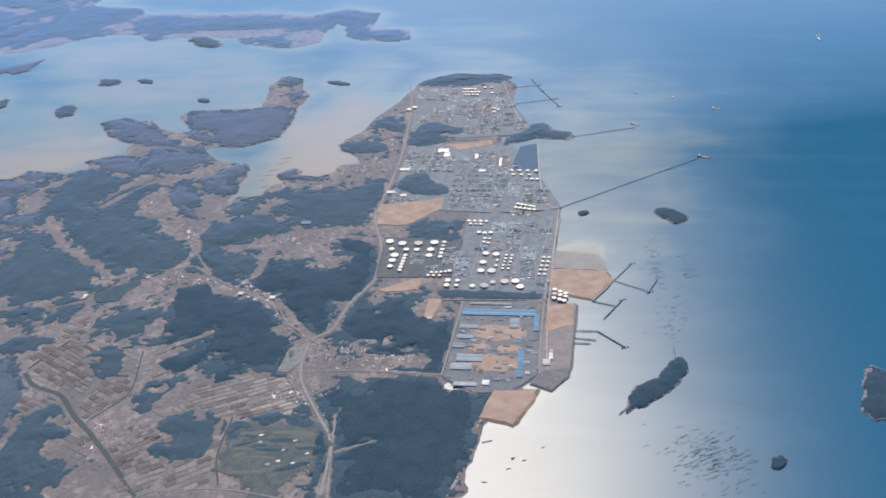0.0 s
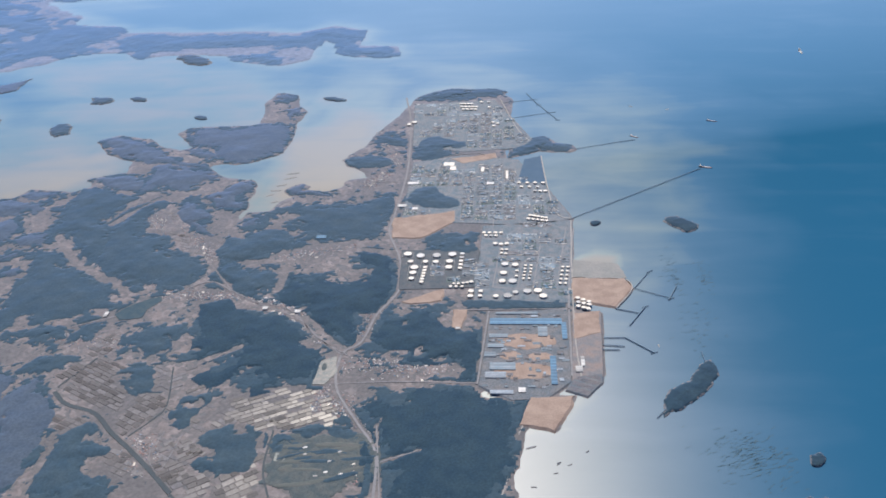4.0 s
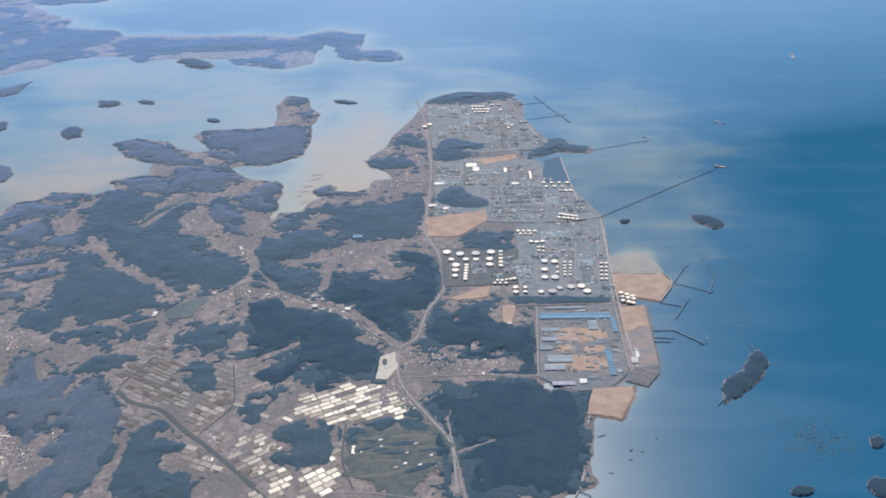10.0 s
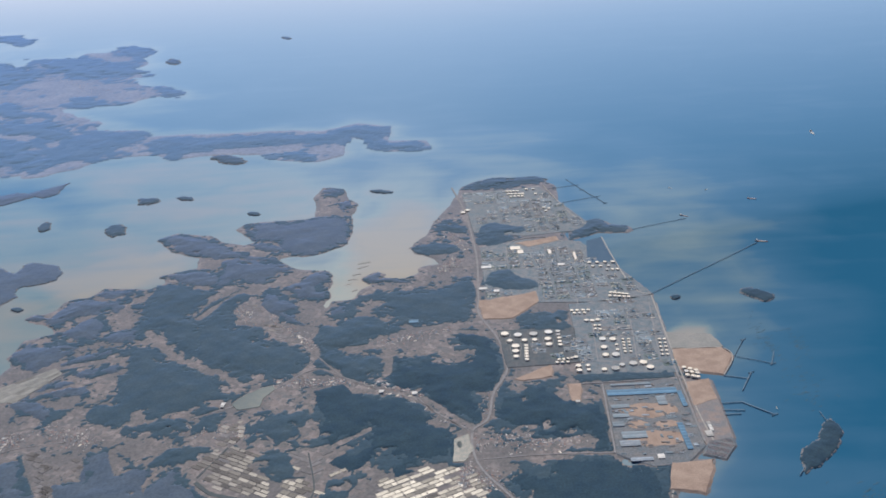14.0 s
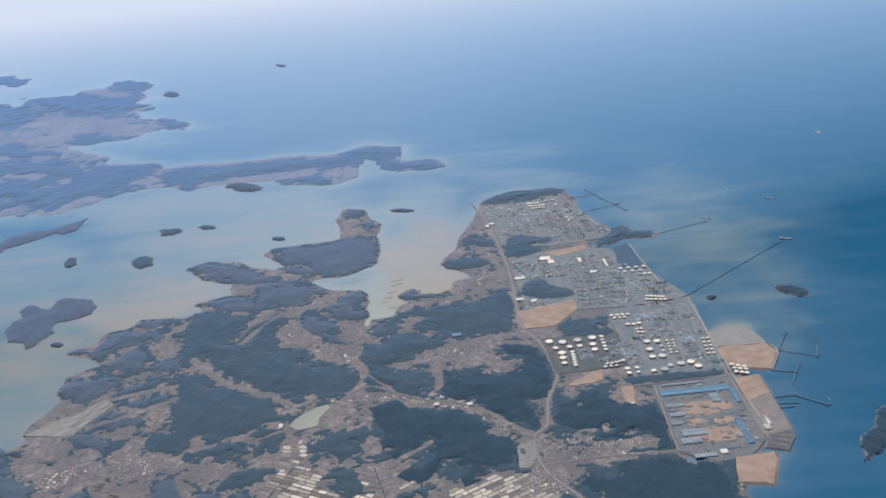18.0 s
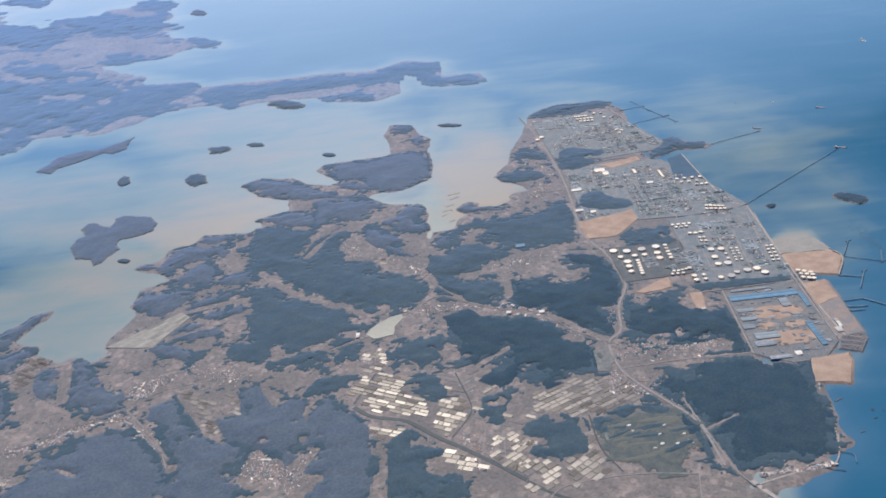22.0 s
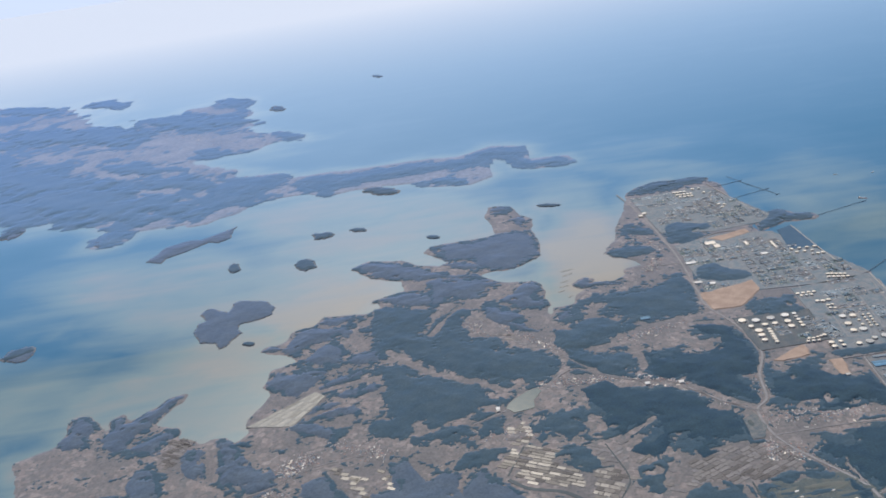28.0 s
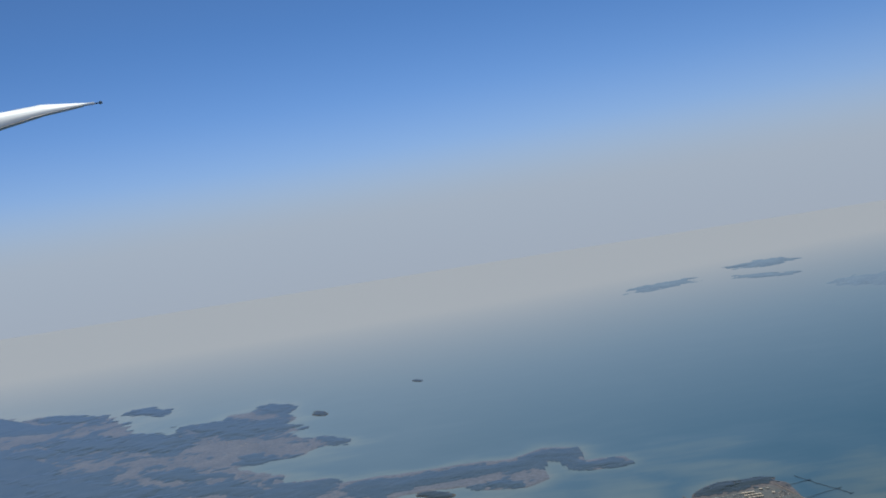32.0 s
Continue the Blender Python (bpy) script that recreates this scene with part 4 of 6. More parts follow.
PLAINS = {
    "t9": [(-14, 473, 26.1, 19.6, -8), (34, 474, 38.7, 33.8, -5), (-37, 427, 48.4, 28.9, -5), (-11, 399, 40.1, 26.3, -5), (-104, 440, 53.8, 41.7, -33), (-85, 504, 41.5, 24.5, -7), (7, 510, 37.9, 20.4, -86), (-58, 588, 57.8, 31.3, -5), (51, 528, 38.4, 26.6, -1), (47, 856, 86.7, 41.2, 90), (50, 708, 73.8, 44, 90), (49, 597, 64.2, 30.7, 89), (-13, 725, 27.2, 16.5, -5), (62, 377, 32.7, 16.2, 0)],
    "t23": [(-126, 452, 54, 44.3, -67), (-173, 497, 42.2, 30.4, -32), (-60, 376, 77.8, 40.8, -12), (-24, 337, 50.4, 24.1, -9), (-1, 447, 38.2, 34.8, -10), (-85, 399, 45.6, 29.1, -15), (-164, 359, 58.6, 32.9, -16), (-241, 493, 64.1, 27.4, -17), (-177, 405, 77.2, 58.1, -66), (-283, 392, 86.8, 47.1, -22)],
    "bottom": [(-261, 351, 97.9, 23.5, -11), (-170, 320, 81.1, 21.6, -10), (-95, 318, 65.5, 18.3, -10), (-346, 412, 62.1, 36.7, -35)],
    "fill": [(-3, 659, 26.6, 18.7, -83), (21, 552, 17.9, 16.2, -77), (64, 497, 39.4, 16.6, 87), (24, 378, 24.4, 13.7, -88), (80, 489, 23.7, 13.1, 85)],
    "fill3": [(-46, 540, 26.1, 11.8, -14), (2, 630, 21.7, 19.9, -58), (-37, 633, 21.4, 16.6, -27)],
    "hamlet": [(49, 359, 10.9, 7.1, -3), (63, 355, 22.7, 6.2, 4), (39, 350, 7.2, 5.8, 12)],
    "far": [(-435, 1185, 88.4, 33.8, -37), (-661, 1308, 341.2, 139.5, -46), (-909, 1688, 395.5, 128.7, -57), (-631, 1519, 249.9, 75.9, -39), (-556, 1506, 176.6, 58.5, -41), (-557, 1693, 102.1, 38.8, -50), (-450, 1143, 83.9, 28.3, -34)],
}
ROADS = [
    (0.8, [(-98, 310), (-73, 317), (-66, 335), (-58, 354), (-48, 363), (-22, 366), (-4, 365), (17, 361)]),
    (0.7, [(17, 361), (14, 347), (12, 335), (16, 334)]),
    (0.7, [(-56, 325), (-34, 318), (-17, 312)]),
    (0.5, [(-84, 417), (-86, 398), (-77, 387), (-74, 415)]),
    (0.7, [(-424, 442), (-392, 442), (-362, 446), (-341, 443), (-330, 459), (-312, 466), (-292, 465), (-280, 451), (-259, 422)]),
    (1.8, [(-5, 931), (5, 865), (12, 758), (10, 672), (9, 644), (21, 601), (24, 562), (13, 531), (8, 502), (-2, 488), (-0, 456), (16, 425), (28, 402), (31, 365)]),
    (1.1, [(-2, 488), (-20, 508), (-36, 528), (-59, 542), (-84, 560), (-105, 572), (-135, 540), (-174, 517)]),
    (0.9, [(-0, 460), (34, 462), (77, 461)]),
    (1.3, [(82, 536), (77, 460)]),
    (1.5, [(140, 648), (132, 558), (129, 468)]),
    (1.2, [(37, 733), (38, 762), (44, 781), (68, 788), (87, 776)]),
    (1.1, [(41, 722), (99, 728)]),
    (1.1, [(-16, 732), (8, 731)]),
    (0.9, [(69, 537), (132, 539)]),
    (0.9, [(89, 628), (84, 565)]),
    (0.9, [(103, 597), (100, 565)]),
    (0.9, [(116, 623), (110, 567)]),
    (1.0, [(87, 599), (134, 596)]),
    (0.9, [(82, 565), (132, 560)]),
    (1.0, [(89, 628), (132, 632)]),
    (0.9, [(135, 650), (125, 567)]),
    (1.1, [(65, 717), (59, 666)]),
    (1.0, [(85, 722), (83, 651)]),
    (0.7, [(-375, 444), (-344, 451), (-321, 466), (-296, 477), (-275, 492), (-244, 498)]),
    (0.7, [(-296, 477), (-269, 439), (-258, 414)]),
    (0.8, [(26, 424), (31, 389), (35, 362), (40, 348)]),
    (0.9, [(31, 395), (49, 404)]),
    (0.7, [(-108, 596), (-77, 553), (-42, 537), (-20, 507), (3, 486)]),
]
RIVERS = [
    (3.7, [(-157, 451), (-146, 440), (-127, 432), (-112, 416), (-98, 403), (-82, 387), (-67, 371)]),
    (2.6, [(-67, 370), (-52, 356), (-32, 345), (-2, 335)]),
    (1.7, [(-145, 484), (-157, 455)]),
    (1.3, [(-97, 475), (-90, 441), (-93, 428), (-102, 413)]),
    (1.5, [(-27, 419), (-26, 390), (-19, 369)]),
]
VALLEYS = [
    (3.3, [(-233, 639), (-200, 595), (-167, 574), (-152, 554)]),
    (2.9, [(-200, 658), (-179, 699), (-142, 721)]),
    (2.9, [(-169, 650), (-135, 631), (-107, 600), (-110, 552)]),
    (3.3, [(-87, 599), (-50, 603), (-19, 617), (13, 613)]),
    (2.3, [(-54, 604), (-55, 562)]),
    (2.2, [(-109, 563), (-82, 557), (-69, 541), (-47, 537), (-30, 528), (-9, 501), (4, 491)]),
    (2.1, [(-82, 481), (-63, 497)]),
    (3.0, [(-313, 555), (-292, 585), (-257, 597), (-237, 600)]),
    (2.9, [(-286, 557), (-261, 566), (-235, 583)]),
    (4.1, [(-339, 494), (-350, 542)]),
    (2.8, [(-263, 484), (-244, 450), (-233, 437)]),
    (2.5, [(-238, 481), (-226, 461)]),
    (3.1, [(-211, 417), (-194, 399), (-184, 374)]),
    (2.3, [(-185, 397), (-177, 415)]),
    (1.7, [(-320, 423), (-309, 416)]),
    (1.7, [(-359, 406), (-354, 420)]),
    (3.5, [(-143, 334), (-146, 358), (-137, 365)]),
    (1.8, [(-139, 403), (-141, 380)]),
    (2.8, [(-197, 363), (-185, 345)]),
    (2.5, [(23, 548), (52, 554)]),
]
PLATE = [
    [(5, 911), (81, 921), (119, 802), (56, 792), (12, 806)],
    [(16, 770), (56, 784), (101, 774), (122, 721), (140, 664), (116, 653), (16, 661)],
    [(76, 652), (139, 661), (136, 598), (133, 546), (72, 548)],
    [(21, 616), (75, 614), (72, 565), (24, 562)],
    [(83, 534), (130, 539), (128, 463), (115, 448), (96, 446), (78, 459)],
    [(133, 535), (150, 535), (146, 470), (136, 450), (129, 465)],
]
SAND = [
    [(135, 576), (167, 576), (172, 563), (160, 542), (134, 549)],
    [(106, 449), (129, 450), (118, 421), (101, 426)],
    [(10, 665), (54, 677), (55, 660), (33, 634), (12, 635)],
    [(134, 533), (149, 535), (148, 512), (132, 506)],
    [(46, 776), (83, 788), (84, 777), (56, 767)],
    [(60, 537), (68, 538), (67, 518), (61, 517)],
    [(29, 547), (52, 563), (52, 548), (34, 544)],
]
MUD = [
    [(137, 602), (167, 596), (170, 577), (135, 578)],
]
RESERVOIR = [
    [(107, 774), (121, 781), (124, 728), (101, 727)],
]
PONDWHITE = [
    [(-14, 467), (-13, 481), (-5, 487), (-2, 472), (-7, 459), (-13, 459)],
]
LAKE = [
    [(-22, 395), (-17, 394), (-16, 399), (-18, 402), (-22, 401)],
    [(-152, 532), (-149, 538), (-143, 545), (-136, 551), (-129, 553), (-127, 548), (-133, 538), (-134, 528), (-140, 526), (-147, 525)],
]
SALT = [
    [(-328, 553), (-284, 591), (-276, 582), (-295, 546)],
]
POLDER = [
    [(-67, 387), (23, 360), (37, 344), (25, 329), (6, 312), (-11, 296), (-38, 269), (-108, 279)],
]
GOLF = [
    [(-24, 416), (11, 418), (22, 402), (24, 373), (-14, 369), (-23, 385)],
]
POND = (-8.8, 473.4, 7.1, 13)
SILT_PATCHES = [(40, 300, 60, 34, 20, 0.4), (-305, 745, 110, 50, 10, 0.9), (175, 609, 105, 48, 85, 0.4), (152, 612, 34, 16, 90, 0.8), (125, 412, 60, 24, 60, 0.12), (-60, 780, 135, 62, 90, 1.0), (185, 780, 260, 95, 85, 0.46), (-400, 590, 150, 90, -20, 0.62), (-330, 500, 80, 40, 0, 0.62), (-330, 640, 150, 80, -30, 0.7), (-240, 890, 170, 100, -30, 0.72),
                (60, 1000, 140, 60, -20, 0.45), (-420, 830, 220, 130, -30, 0.72), (150, 430, 90, 60, 90, 0.08), (-300, 1000, 260, 90, -20, 0.68), (-60, 930, 60, 130, 0, 0.62), (-560, 640, 160, 90, -20, 0.6), (-20, 1080, 160, 60, 10, 0.42)]
# the wing, root to tip: rear edge, front edge, placed to fit the camera's last view
WING = [
    ((-200.8167, -35.3441, 325.0779), (-200.807, -35.3705, 325.0612)),
    ((-200.8152, -35.3007, 325.0868), (-200.8059, -35.3273, 325.071)),
    ((-200.8175, -35.2169, 325.1017), (-200.8067, -35.2432, 325.0887)),
    ((-200.8171, -35.1218, 325.1129), (-200.8058, -35.1489, 325.1061)),
    ((-200.8159, -35.0899, 325.1165), (-200.8059, -35.1177, 325.111)),
]
WING_TIP = (-200.8041, -35.1068, 325.1131)
SEAWALLS = [(2.4, [(40, 352), (46, 340), (66, 305), (84, 274)]), (0.9, [(86, 924), (103, 840), (118, 802)]), (1.0, [(121, 781), (124, 721), (129, 673), (139, 663)]), (0.9, [(139, 661), (136, 598), (134, 546), (133, 500), (134, 468)]), (0.8, [(134, 576), (166, 576), (172, 563), (160, 540)]), (0.7, [(108, 444), (96, 407), (93, 381), (87, 363), (79, 356), (62, 354), (40, 348)])]
DARK_STRIPS = [(213, 403, 10, 11, 220), (201, 585, 3, 17, 60), (219, 578, 3, 13, 40), (206, 525, 6, 15, 50)]
TANKS = {
    "farm": [(25.5, 608.8, 2.74), (34.5, 606.1, 2.73), (45.4, 606.7, 2.73), (56, 608.2, 2.73), (28.4, 598.1, 1.93), (38.4, 597.9, 1.93), (45.4, 597.7, 1.93), (54.6, 598.3, 2.31), (54.5, 590.3, 2.29), (31.6, 590, 2.67), (31.2, 582.9, 2.27), (30.9, 575.3, 1.87)],
    "rowa": [(62.7, 608.8, 1.56), (62.5, 603.7, 1.55), (62.3, 598.7, 1.54), (62.2, 593.7, 1.53), (62, 588.8, 1.52)],
    "rowb": [(38.8, 589.9, 1.53), (38.6, 585.9, 1.52), (38.4, 582, 1.51), (38.1, 578.2, 1.5), (37.9, 574.4, 1.49), (37.7, 570.6, 1.49)],
    "south": [(56.9, 565, 1.1), (60.5, 564.9, 1.1), (64.2, 564.9, 1.1), (58.8, 568.7, 1.11), (61.8, 568.6, 1.11), (64.8, 569.3, 1.11), (67.4, 570, 1.11), (70, 570.7, 1.48), (70.2, 558.9, 1.82), (70, 553.1, 1.81), (76.4, 558.8, 1.46), (76.1, 553, 1.45), (86.2, 552.8, 1.8), (93.5, 553.4, 2.53), (98.5, 557.6, 1.82), (105.9, 558.9, 2.54), (112.6, 559.6, 2.54), (115.8, 553, 2.52)],
    "mid": [(91.7, 594.3, 2.29), (98.5, 593.4, 2.29), (90.8, 582.5, 2.26), (90.1, 571.8, 2.22), (96.8, 571.7, 2.59), (89.6, 615, 1.18), (89.3, 609.9, 1.17), (92.7, 614.9, 1.18), (92.3, 609, 1.17), (85, 623.6, 1.59), (88.9, 622.7, 1.59), (92.9, 623.5, 1.59), (99.7, 585.5, 1.13), (99.2, 578.5, 1.12)],
    "grid": [(105.3, 592.5, 1.07), (104.9, 588, 1.06), (104.5, 583.7, 1.05), (104.1, 579.3, 1.05), (103.7, 575.1, 1.04), (109.1, 592.4, 1.06), (108.7, 588, 1.06), (108.3, 583.6, 1.05), (107.8, 579.3, 1.05), (107.4, 575, 1.04), (129.8, 590.4, 1.14), (129.1, 584.9, 1.13), (128.4, 579.5, 1.12), (127.8, 574.1, 1.11), (127.2, 568.9, 1.1), (133.2, 590.3, 1.14), (132.5, 584.8, 1.13), (131.8, 579.4, 1.12), (131.1, 574.1, 1.11), (130.5, 568.8, 1.1)],
    "shore": [(137.1, 550.5, 1.5), (140.4, 548.3, 1.5), (143.7, 546.1, 1.49), (137.2, 545.5, 1.49), (140.5, 544.1, 1.49), (143.8, 542.6, 1.49), (136.8, 540.7, 1.48), (140.2, 539.2, 1.48), (142.8, 537.8, 1.48)],
    "north": [(76.7, 640.6, 1.38), (80.7, 640.5, 1.38), (84.8, 640.4, 1.38), (88.8, 640.3, 1.38), (78.1, 636.1, 1.29), (81.7, 636, 1.29), (85.3, 635.9, 1.29), (109.9, 667.8, 1.42), (112.7, 666.8, 1.42), (115.5, 665.8, 1.42), (118.4, 664.7, 1.42), (121.2, 663.7, 1.41), (108.5, 662.1, 1.41), (111.8, 661.3, 1.41), (115, 660.4, 1.41), (118.3, 659.6, 1.41), (121.5, 658.7, 1.41)],
    "reservoir": [(102.3, 725.9, 1.61), (108.6, 725.7, 1.61), (114.8, 725.6, 1.61), (121.1, 725.4, 1.61), (104, 718.2, 1.42), (110.2, 718, 1.42), (116.4, 717.8, 1.42), (114.4, 710.4, 1.41), (118.4, 710.2, 1.41), (122.3, 710.1, 1.41)],
    "cape": [(49.2, 909.5, 1.63), (52.5, 909.3, 1.63), (55.7, 909.2, 1.63), (59, 909.1, 1.63), (49.7, 901.4, 1.62), (53.2, 901.3, 1.62), (56.7, 901.2, 1.62), (60.2, 901, 1.62), (63.7, 900.9, 1.62), (51.7, 894.3, 1.61), (55.5, 894.1, 1.61), (59.3, 894, 1.61), (63, 893.8, 1.61), (68.4, 913.6, 1.64), (74.9, 913.3, 1.64), (76, 898.8, 1.61), (79.8, 859.1, 1.55), (84.3, 856, 1.55), (81, 850.3, 1.54), (8.7, 861.7, 2.35), (4.2, 856, 2.08)],
}
PIERS = [
    (1.0, [(139.6, 664.2), (244.5, 751.3)]),
    (0.8, [(150, 796.1), (200.1, 815.5)]),
    (0.8, [(86.4, 867.7), (135, 885.6)]),
    (1.2, [(122.3, 906.6), (138.4, 865.8)]),
    (0.8, [(88.5, 912.8), (119.1, 921.3)]),
    (1.0, [(111, 940.2), (122.3, 906.6)]),
    (0.9, [(173, 564.3), (194.7, 551.6)]),
    (1.5, [(193.3, 550.2), (200.4, 567.5)]),
    (0.9, [(173.9, 565), (185.7, 586.1)]),
    (1.6, [(166, 520.7), (177.7, 542)]),
    (1.6, [(159.6, 539.6), (173.1, 534.6)]),
    (1.5, [(149.6, 507), (161.8, 507.4)]),
    (2.0, [(161.8, 507.4), (176.6, 491.9)]),
    (1.5, [(148.4, 499.6), (160.7, 498.2)]),
    (1.5, [(147.6, 494.7), (157.4, 494.6)]),
    (0.8, [(203.6, 482.1), (203.2, 493.3)]),
    (0.9, [(176.7, 440.8), (170.6, 432.4)]),
    (0.8, [(87.5, 366.9), (93.8, 362.8), (93, 356.6)]),
    (0.7, [(76.5, 355.2), (85.6, 351.7)]),
]
SHIPS = [  # x, y, length, heading, kind
    (207.6, 900.0, 4.2, -20, "w"),
    (240.1, 890.8, 4.2, 39, "w"),
    (274.6, 859.2, 8.9, -24, "r"),
    (202.4, 823.5, 8.2, -35, "r"),
    (251.1, 755.8, 10.6, -18, "g"),
    (403.9, 1061.9, 13.2, -91, "w"),
    (180.2, 499.1, 2.8, -84, "w"),
    (118.6, 396.8, 2.3, 26, "d"),
    (124.0, 395.4, 2.3, 26, "d"),
    (116.9, 389.1, 2.3, 17, "d"),
    (106.0, 379.2, 2.7, -0, "d"),
    (105.3, 408.0, 5.3, 22, "d"),
    (133.0, 405.4, 2.2, 40, "d"),
    (118.6, 395.9, 2.1, 40, "d"),
    (74.4, 324.2, 2.3, -31, "d"),
    (75.4, 320.4, 2.3, -31, "d"),
]
PADDIES = [  # share of pale flooded or covered plots, outline
    (0.75, [(-379, 552), (-361, 546), (-369, 524), (-370, 509), (-378, 512)]),
    (0.6, [(-264, 488), (-255, 488), (-231, 441), (-237, 436)]),
    (0.6, [(-235, 482), (-230, 480), (-221, 457), (-226, 457)]),
    (0.85, [(-162, 468), (-148, 487), (-114, 470), (-113, 434), (-145, 444)]),
    (0.85, [(-107, 450), (-92, 450), (-92, 424), (-106, 414), (-112, 423)]),
    (0.7, [(-148, 431), (-126, 426), (-124, 410), (-145, 420)]),
    (0.75, [(-105, 409), (-86, 385), (-96, 378), (-110, 397)]),
    (0.75, [(-173, 339), (-146, 367), (-134, 363), (-141, 322), (-183, 322)]),
    (0.5, [(-121, 342), (-80, 342), (-67, 320), (-80, 304), (-131, 313)]),
    (0.7, [(-58, 446), (-28, 456), (0, 451), (2, 423), (-36, 419), (-55, 426)]),
    (0.6, [(-82, 412), (-62, 412), (-58, 394), (-67, 377), (-83, 390)]),
    (0.75, [(-47, 381), (-32, 416), (-24, 365), (-45, 361)]),
    (0.6, [(-78, 386), (-49, 385), (-50, 361), (-66, 361)]),
    (0.2, [(-86, 446), (-47, 443), (-34, 407), (-68, 384), (-90, 408)]),
    (0.06, [(-58, 373), (19, 352), (28, 335), (1, 309), (-68, 310)]),
    (0.12, [(-42, 454), (-18, 458), (-14, 430), (-32, 418)]),
    (0.5, [(-203, 364), (-186, 366), (-174, 347), (-195, 335)]),
    (0.5, [(-155, 508), (-141, 515), (-138, 488), (-152, 487)]),
    (0.35, [(-383, 532), (-366, 549), (-361, 534), (-378, 515)]),
    (0.3, [(-107, 477), (-90, 474), (-92, 453), (-105, 456)]),
    (0.25, [(-105, 475), (-77, 485), (-74, 451), (-102, 453)]),
    (0.3, [(-259, 483), (-241, 473), (-226, 436), (-239, 438)]),
    (0.25, [(-174, 687), (-143, 678), (-139, 641), (-169, 645)]),
    (0.25, [(-152, 645), (-105, 632), (-107, 605), (-135, 617)]),
    (0.1, [(-52, 622), (-13, 630), (-16, 607), (-50, 603)]),
]
VILLAGES = [  # houses, spread, line
    (30, 5.6, [(-18, 838), (3, 760)]),
    (75, 2.6, [(-342, 444), (-330, 459), (-312, 466), (-292, 465), (-280, 451), (-260, 422)]),
    (25, 2.9, [(-392, 442), (-362, 446), (-340, 443)]),
    (25, 4.1, [(-177, 599), (-153, 575), (-115, 564)]),
    (25, 2.3, [(-93, 553), (-66, 554), (-38, 538)]),
    (60, 3.2, [(-352, 445), (-328, 454), (-299, 473)]),
    (50, 6.1, [(-296, 485), (-277, 506)]),
    (30, 3.4, [(-289, 460), (-268, 434)]),
    (30, 3.1, [(-1, 482), (-10, 435)]),
    (40, 1.8, [(-17, 502), (-59, 542), (-88, 560)]),
    (40, 6.0, [(0, 445), (23, 425)]),
    (35, 1.1, [(46, 355), (82, 357)]),
    (30, 7.7, [(-214, 418), (-188, 388)]),
    (25, 5.0, [(-143, 657), (-107, 600)]),
    (20, 4.1, [(-62, 606), (-14, 621)]),
    (40, 7.1, [(8, 478), (57, 477)]),
    (25, 4.6, [(-129, 556), (-83, 553)]),
    (20, 3.5, [(13, 536), (8, 500)]),
    (25, 2.2, [(-75, 558), (-33, 532)]),
    (20, 5.8, [(-180, 504), (-130, 499)]),
    (20, 5.9, [(-268, 517), (-229, 495)]),
    (25, 9.0, [(-178, 678), (-160, 652)]),
    (30, 5.9, [(-96, 410), (-86, 388)]),
    (25, 14.2, [(-635, 1592), (-519, 1442)]),
    (15, 8.8, [(-607, 1304), (-596, 1327)]),
    (20, 3.4, [(-357, 420), (-347, 418)]),
    (30, 4.6, [(-17, 725), (-5, 747)]),
    (14, 2.2, [(6, 411), (24, 377)]),
    (25, 9.3, [(-210, 409), (-179, 398)]),
]
SHEDS = [  # x, y, width, depth, roof
    (104.4, 523.7, 42.9, 6.6, BLUE),
    (126.9, 513.6, 2.7, 18.0, BLUE),
    (119.1, 473.5, 3.2, 27.3, BLUE),
    (45.4, 764.6, 8.5, 7.2, WHITE),
    (49.1, 756.1, 4.7, 8.3, WHITE),
    (92.9, 742.0, 1.8, 16.1, WHITE),
    (73.2, 753.0, 2.3, 9.4, WHITE),
    (79.8, 725.5, 5.4, 4.4, PALE),
    (19.0, 727.2, 8.1, 4.4, PALE),
    (133.3, 474.5, 3.8, 5.7, PALE),
    (135.7, 481.9, 1.9, 9.3, PALE),
    (63.9, 515.9, 2.7, 2.6, PALE),
    (-36.7, 534.9, 3.3, 3.3, PALE),
    (-57.9, 538.7, 3.0, 3.3, PALE),
    (-38.7, 635.5, 6.8, 4.8, BLUE),
    (-157.2, 531.0, 2.3, 5.8, PALE),
    (24.3, 680.8, 4.3, 4.0, PALE),
    (14.3, 686.1, 6.0, 4.0, PALE),
    (99.0, 533.1, 25.2, 2.2, TEAL),
    (88.3, 507.9, 10.8, 3.8, TEAL),
    (114.2, 512.6, 5.4, 10.2, TEAL),
    (86.8, 497.4, 9.3, 3.7, TEAL),
    (83.6, 488.5, 6.6, 4.7, TEAL),
    (90.8, 476.8, 14.2, 6.9, TEAL),
    (86.9, 468.4, 11.4, 5.6, GREY),
    (101.4, 454.6, 3.7, 4.3, PALE),
    (90.4, 452.6, 12.4, 3.2, GREY),
]
CARYARD = [(125.5, 455.4), (131.3, 467.8), (145.4, 470.4), (144.6, 462.1), (136.4, 450)]


# ---- the ground, one sheet with the sea bed ----
def stepped(core, fine, lo, hi, growth=1.14):
    out = list(np.arange(core[0], core[1] + fine / 2, fine))
    s = fine
    while out[-1] < hi:
        s *= growth
        out.append(out[-1] + s)
    s = fine
    while out[0] > lo:
        s *= growth
        out.insert(0, out[0] - s)
    return np.array(out)


